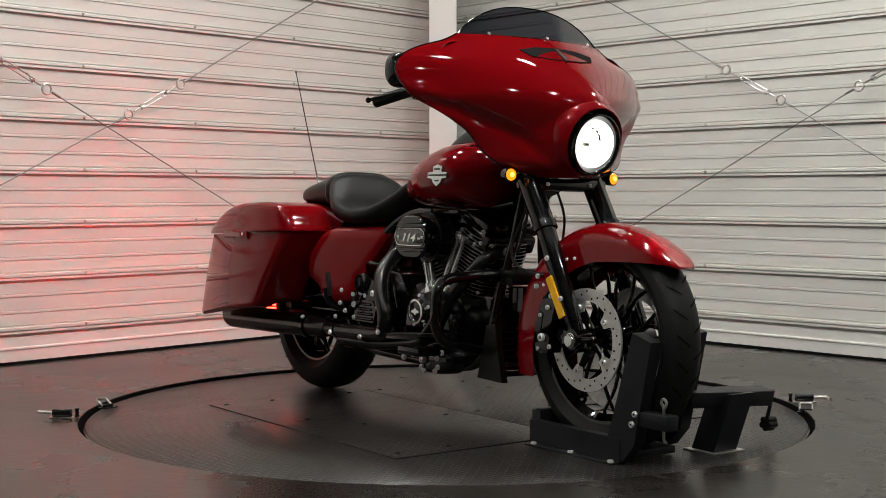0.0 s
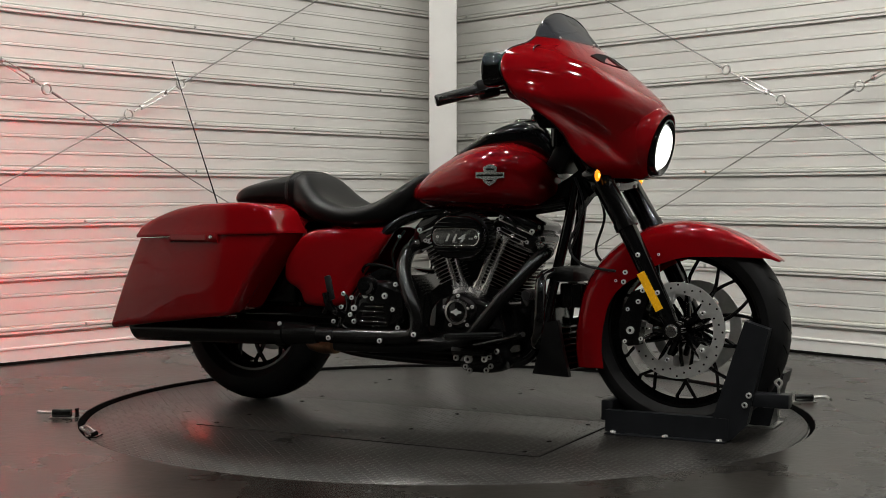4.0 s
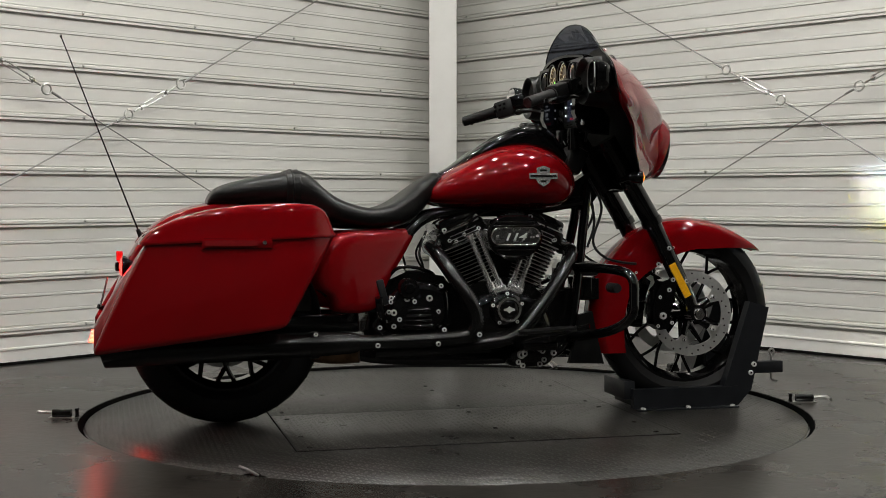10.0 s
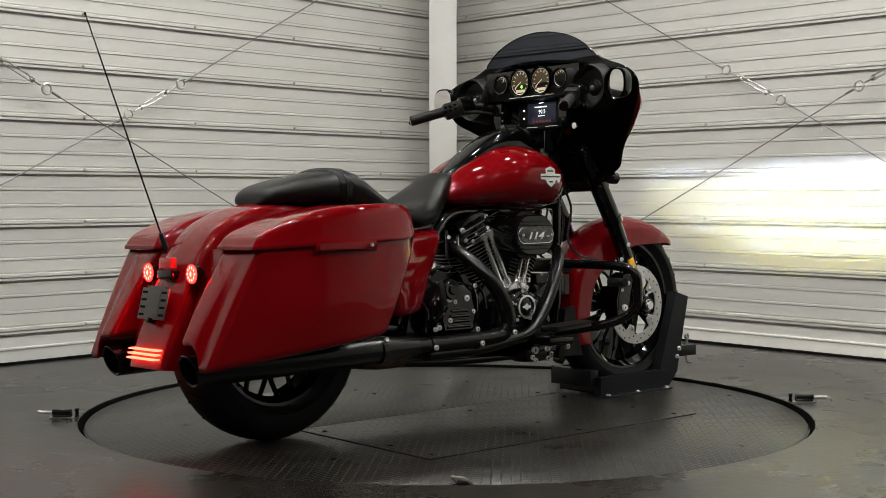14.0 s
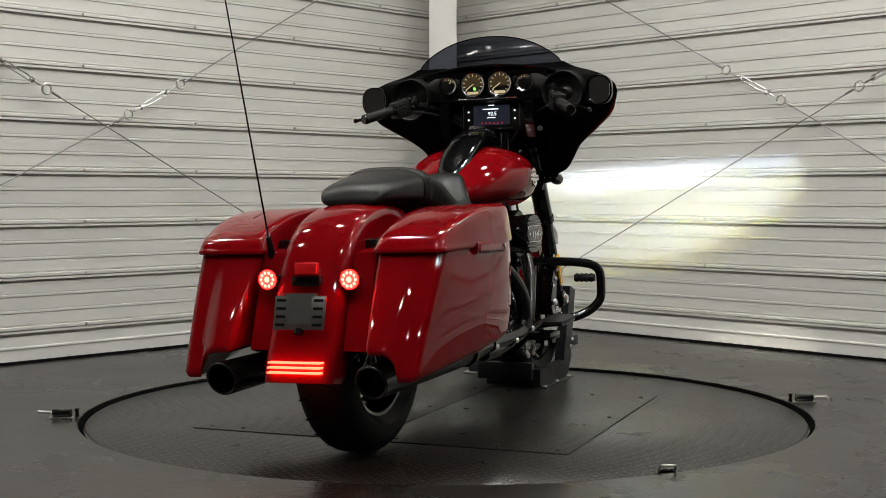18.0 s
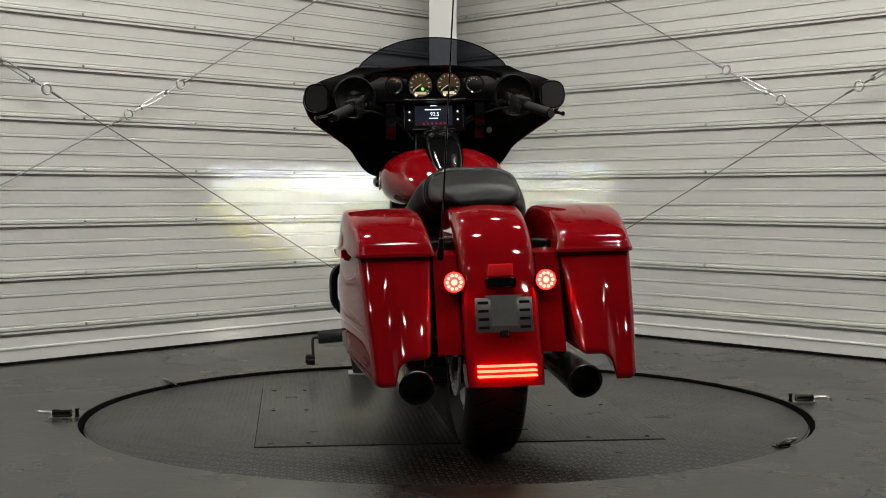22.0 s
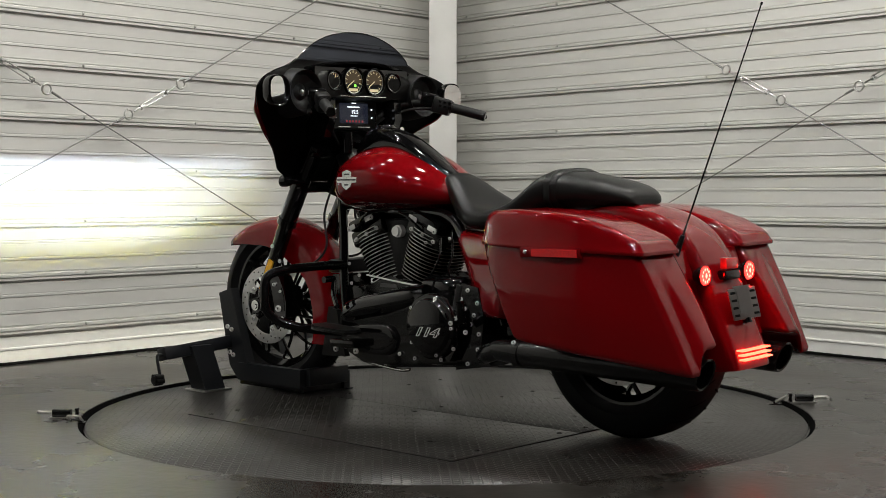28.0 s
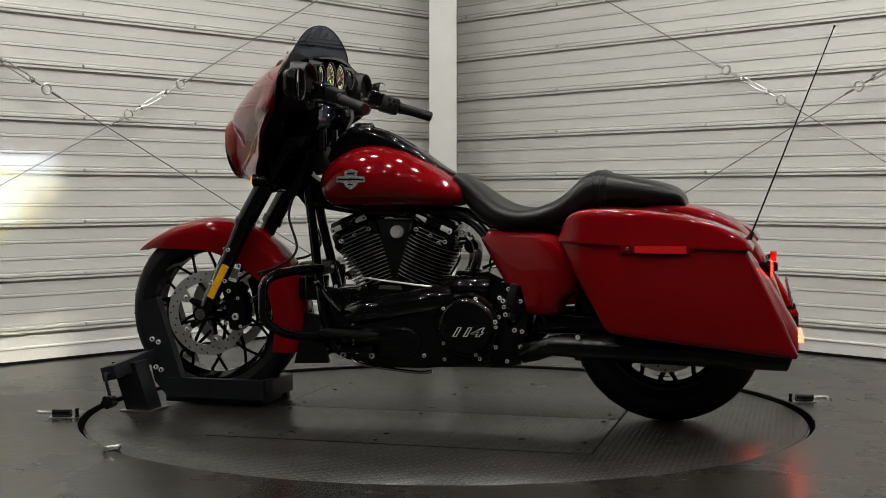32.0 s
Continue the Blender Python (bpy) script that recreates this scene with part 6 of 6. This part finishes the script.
# ---- frame and details ----
fr = empty("frame")
fr.parent = bike
for sd in (-1, 1):
    bm = B()
    tube(bm, [(0.50, sd * 0.04, 0.78), (0.475, sd * 0.055, 0.62), (0.445, sd * 0.085, 0.45), (0.415, sd * 0.10, 0.30), (0.36, sd * 0.11, 0.205), (0.20, sd * 0.12, 0.185), (-0.25, sd * 0.12, 0.195), (-0.42, sd * 0.13, 0.24)], 0.017, n=12)
    part("down_tube", bm, M_BLACK, fr)
    bm = B()
    tube(bm, [(0.47, sd * 0.05, 0.72), (0.25, sd * 0.07, 0.69), (-0.05, sd * 0.08, 0.68), (-0.18, sd * 0.12, 0.60), (-0.30, sd * 0.15, 0.47), (-0.38, sd * 0.16, 0.33)], 0.018, n=12)
    part("top_tube", bm, M_BLACK, fr)
    bm = B()
    box(bm, (-0.80, sd * 0.145 - 0.012, 0.290), (-0.34, sd * 0.145 + 0.012, 0.350), 0.008)
    sw = part("swingarm", bm, M_BLACK, fr)
    bm = B()
    cyl(bm, (-0.762, sd * 0.150, 0.318), (-0.762, sd * 0.178, 0.318), 0.022, n=16)
    part("axle_nut", bm, M_CHROME, sw)
    # engine guard
    bm = B()
    tube(bm, [(0.44, sd * 0.08, 0.490), (0.47, sd * 0.18, 0.492), (0.508, sd * 0.33, 0.484), (0.526, sd * 0.385, 0.460), (0.528, sd * 0.395, 0.40), (0.520, sd * 0.385, 0.335), (0.475, sd * 0.31, 0.285), (0.40, sd * 0.12, 0.25)], 0.0165, n=12)
    part("engine_guard", bm, M_BLACK, fr, "gloss black engine guard hoop")
    # highway peg on the guard
    if sd < 0:
        bm = B()
        cyl(bm, (0.475, sd * 0.31, 0.43), (0.475, sd * 0.385, 0.43), 0.014, n=14)
        for k in range(4):
            cyl(bm, (0.475, sd * (0.315 + 0.018 * k), 0.43), (0.475, sd * (0.322 + 0.018 * k), 0.43), 0.0165, n=14)
        part("highway_peg", bm, M_RUBBER, fr)
    # rider floorboard
    fb = empty("floorboard")
    fb.parent = bike
    bm = B()
    out = [(0.16, 0.0), (0.18, 0.03), (0.23, 0.038), (0.32, 0.038), (0.352, 0.025), (0.36, 0.0), (0.35, -0.04), (0.31, -0.05), (0.20, -0.05), (0.165, -0.035)]
    rings(bm, [[Vector((x, sd * (0.310 + y), 0.280 + (x - 0.1) * 0.06 + dz)) for x, y in out] for dz in (0.0, 0.008)])
    part("tread", bm, M_PLASTIC, fb, "black rubber floorboard pad")
    bm = B()
    rings(bm, [[Vector((x, sd * (0.310 + y * 1.05), 0.272 + (x - 0.1) * 0.06 + dz)) for x, y in out] for dz in (0.0, 0.0075)])
    part("pan", bm, M_SATIN, fb)
    bm = B()
    box(bm, (0.18, min(sd * 0.13, sd * 0.30), 0.225), (0.30, max(sd * 0.13, sd * 0.30), 0.252), 0.006)
    part("bracket", bm, M_BLACK, fb)
    for k in range(3):
        bolt(fb, (0.19 + 0.05 * k, sd * 0.275, 0.215 + 0.015 * (k % 2)), (0, sd, 0), 1.3)
    # passenger footboard, folded up
    pf = empty("passenger_footboard")
    pf.parent = bike
    bm = B()
    box(bm, (-0.012, -0.006, -0.042), (0.012, 0.006, 0.042), 0.005, m=Matrix.Translation((-0.287, sd * 0.282, 0.425)) @ Matrix.Rotation(radians(-14), 4, "Y"))
    part("board", bm, M_RUBBER, pf)
    bm = B()
    tube(bm, [(-0.30, sd * 0.285, 0.41), (-0.29, sd * 0.27, 0.36), (-0.27, sd * 0.22, 0.33)], 0.014, n=10)
    part("arm", bm, M_BLACK, pf)
    for z, x in ((0.405, -0.252), (0.36, -0.26), (0.335, -0.225), (0.31, -0.29)):
        bolt(pf, (x, sd * 0.248, z), (0, sd, 0), 1.0)
    # lower fork fairing / oil cooler block
    bm = B()
    slab(bm, [(0.395, 0.163), (0.522, 0.158), (0.498, 0.25), (0.480, 0.34), (0.435, 0.33), (0.42, 0.25)], 0.112, 0.135, 0.006)
    part("lower_scoop", bm if sd > 0 else mirror_y(bm), M_PLASTIC, bike, "matt black lower scoop")
# oil cooler between the frame's down tubes
bm = B()
box(bm, (0.325, -0.085, 0.205), (0.440, 0.085, 0.42), 0.012)
part("oil_cooler", bm, M_SATIN, fr)
for k in range(8):
    bm = B()
    box(bm, (0.43, -0.113, 0.176 + 0.019 * k), (0.514 - 0.0045 * k, 0.113, 0.182 + 0.019 * k), 0.001, 1)
    part("cooler_fin", bm, M_SATIN, fr)
# regulator with fins ahead of the downtubes
bm = B()
box(bm, (0.46, -0.07, 0.375), (0.505, 0.07, 0.455), 0.006)
rg = part("regulator", bm, M_SATIN, fr)
for k in range(11):
    bm = B()
    box(bm, (0.503, -0.066 + 0.0125 * k, 0.378), (0.530, -0.0635 + 0.0125 * k, 0.452), 0.0005, 1)
    part("regulator_fin", bm, M_SATIN, rg)
bm = B()
box(bm, (0.44, -0.10, 0.46), (0.52, 0.10, 0.51), 0.012)
part("horn_box", bm, M_PLASTIC, fr)
# brake and clutch hoses
for pts in ([(0.50, -0.05, 0.80), (0.54, -0.07, 0.70), (0.50, -0.09, 0.58), (0.55, -0.10, 0.52), (0.66, -0.09, 0.50)], [(0.52, 0.05, 0.80), (0.56, 0.07, 0.68), (0.52, 0.10, 0.56), (0.58, 0.10, 0.50), (0.67, 0.10, 0.47)], [(0.49, -0.02, 0.80), (0.52, -0.05, 0.66), (0.49, -0.06, 0.56)]):
    bm = B()
    tube(bm, pts, 0.0045, n=8)
    part("hose", bm, M_RUBBER, fr)
bm = B()
cyl(bm, (0.468, 0, 0.945), (0.572, 0, 0.765), 0.038, n=20)
cyl(bm, (0.462, 0, 0.955), (0.470, 0, 0.941), 0.044, n=20)
cyl(bm, (0.566, 0, 0.775), (0.576, 0, 0.758), 0.044, n=20)
part("steering_head", bm, M_SATIN, fr)
bm = B()
slab(bm, [(0.395, 0.700), (0.500, 0.690), (0.560, 0.765), (0.520, 0.835), (0.470, 0.800), (0.400, 0.760)], -0.030, 0.030, 0.008)
part("neck_gusset", bm, M_SATIN, fr)
bm = B()
box(bm, (-0.032, -0.07, -0.045), (0.032, 0.07, 0.045), 0.010, m=pose(0.452, 0, 0.865, 0, 28, 0))
part("wiring_box", bm, M_PLASTIC, fr)
# kickstand, folded, and shift lever on the left
bm = B()
tube(bm, [(0.30, 0.15, 0.20), (0.27, 0.19, 0.176), (0.134, 0.205, 0.160), (0.04, 0.21, 0.154), (0.0, 0.21, 0.160)], 0.006, n=10)
part("kickstand", bm, M_CHROME, fr, "chrome folded side stand")
bm = B()
tube(bm, [(0.42, 0.16, 0.44), (0.36, 0.22, 0.40), (0.30, 0.26, 0.36)], 0.009, n=10)
cyl(bm, (0.43, 0.15, 0.445), (0.43, 0.20, 0.445), 0.012, n=12)
part("shift_lever", bm, M_BLACK, fr)
# belt guard and brake pedal
bm = B()
tube(bm, [(0.20, -0.20, 0.245), (0.33, -0.22, 0.275), (0.42, -0.27, 0.30)], 0.009, n=10)
part("brake_pedal", bm, M_BLACK, fr)
for x, y, z, s in ((0.20, -0.205, 0.205, 1.8), (0.245, -0.205, 0.225, 1.2), (0.275, -0.205, 0.215, 1.2), (0.19, -0.205, 0.180, 1.2), (0.205, -0.205, 0.168, 1.2), (0.265, -0.205, 0.172, 1.2), (0.28, -0.205, 0.186, 1.2), (0.30, -0.205, 0.235, 1.2)):
    bolt(fr, (x, y, z), (0, -1, 0), s)
bm = B()
pillow(bm, [(0.17, 0.158), (0.30, 0.160), (0.33, 0.20), (0.31, 0.245), (0.20, 0.24), (0.15, 0.20)], -0.13, -0.075)
part("pedal_bracket", bm, M_BLACK, fr)


# ---- wheel chock ----
chock = empty("wheel_chock", "charcoal steel wheel chock holding the front wheel, with an outrigger foot", "wheel chock")
for sd in (-1, 1):
    lift, back = (0.024, 0.030) if sd > 0 else (0.0, 0.0)      # the side with the outrigger stands a little higher
    bm = B()
    slab(bm, [(0.640, 0.006 + lift), (1.036 - back, 0.006 + lift), (1.036 - back, 0.074 + lift), (0.640, 0.074 + lift)], 0.098, 0.128, 0.003)
    part("base_channel", bm if sd > 0 else mirror_y(bm), M_CHOCK, chock)
    bm = B()
    slab(bm, [(0.985 - back, 0.074 + lift), (1.040 - back, 0.006 + lift), (1.090 - back, 0.060 + lift), (1.155 - back, 0.365), (1.082 - back, 0.387)] if sd > 0 else
         [(0.985, 0.074), (1.040, 0.006), (1.090, 0.060), (1.155, 0.352), (1.082, 0.374)], 0.085, 0.125, 0.003)
    part("upright", bm if sd > 0 else mirror_y(bm), M_CHOCK, chock)
    if sd < 0:
        for x in (0.67, 0.84, 1.01):
            bolt(chock, (x, -0.138, 0.004), (0, 0, 1), 1.2)
        bm = B()
        box(bm, (0.645, -0.152, 0.0), (1.03, -0.124, 0.005), 0.001)
        part("foot_flange", bm, M_CHOCK, chock)
    for dx, z in ((-0.022, 0.125), (-0.002, 0.135), (-0.012, 0.225), (0.012, 0.235)) if sd > 0 else ((0.0, 0.12), (0.012, 0.15)):
        bolt(chock, (1.085 - back + dx, sd * 0.126, z), (0, sd, 0), 1.2)
bm = B()
box(bm, (0.655, -0.098, 0.008), (1.03, 0.098, 0.030), 0.003)
part("cradle", bm, M_CHOCK, chock)
bm = B()
box(bm, (0.615, -0.10, 0.035), (0.655, 0.10, 0.10), 0.004)
part("rear_stop", bm, M_CHOCK, chock)
bm = B()
box(bm, (1.10, -0.122, 0.116), (1.215, -0.078, 0.158), 0.003)
part("pin_tube", bm, M_CHOCK, chock)
bm = B()
tube(bm, [(1.18, -0.10, 0.17), (1.19, -0.10, 0.19), (1.18, -0.10, 0.20), (1.17, -0.10, 0.19), (1.18, -0.10, 0.17), (1.18, -0.10, 0.095), (1.20, -0.11, 0.085)], 0.004, n=8)
part("locking_pin", bm, M_ZINC, chock, "zinc locking pin")
# the outrigger leans forward with the upright and slopes down to its outer end
LEANING = Matrix.Translation((1.035, 0.08, 0.0)) @ Matrix.Rotation(radians(13), 4, "Y") @ Matrix.Rotation(radians(-4), 4, "X") @ Matrix.Translation((-1.035, -0.08, 0.0))
bm = B()
box(bm, (1.010, 0.075, 0.155), (1.062, 0.43, 0.203), 0.003, m=LEANING)
part("outrigger_tube", bm, M_CHOCK, chock)
bm = B()
rings(bm, [[Vector((x, y, z)) for x, y in ((x0, y0), (x0 + 0.088, y0), (x0 + 0.088, y0 + 0.095), (x0, y0 + 0.095))] for z, x0, y0 in ((0.006, 0.995, 0.200), (0.175, 1.032, 0.235))])
ft = part("outrigger_foot", bm, M_CHOCK, chock)
bm = B()
box(bm, (0.978, 0.180, 0.0), (1.100, 0.315, 0.006), 0.002)
part("foot_plate", bm, M_ZINC, ft, "bare steel foot plate")
bm = B()
tube(bm, [LEANING @ Vector(p) for p in ((1.036, 0.425, 0.178), (1.036, 0.452, 0.174), (1.036, 0.456, 0.10))], 0.006, n=8)
ch = part("crank", bm, M_CHOCK, chock)
bm = B()
for k in range(5):
    a = 2 * math.pi * k / 5
    c = LEANING @ Vector((1.036 + 0.013 * math.cos(a), 0.452, 0.088 + 0.013 * math.sin(a)))
    cyl(bm, c, c + Vector((0, 0.034, 0)), 0.010, n=10)
c = LEANING @ Vector((1.036, 0.450, 0.088))
cyl(bm, c, c + Vector((0, 0.040, 0)), 0.016, n=14)
part("crank_knob", bm, M_PLASTIC, ch, "black five-lobed knob")


# ---- what turns ----
def turned(t):
    return Matrix.Rotation(radians(TURN_START + TURN_RATE * t), 4, "Z")


def motions():
    times = [2.0 * k for k in range(17)]
    carried = [(table, Matrix.Translation((0, 0, DECK_Z))), (bike, Matrix.Translation((0, OFF_AXIS - 0.0122, 0)) @ Matrix.Rotation(radians(LEAN), 4, "X")), (chock, Matrix.Translation((0, OFF_AXIS, DECK_Z)))] + list(TIES)
    for thing, rest in carried:
        walk(thing, [(t, turned(t) @ rest) for t in times])


motions()
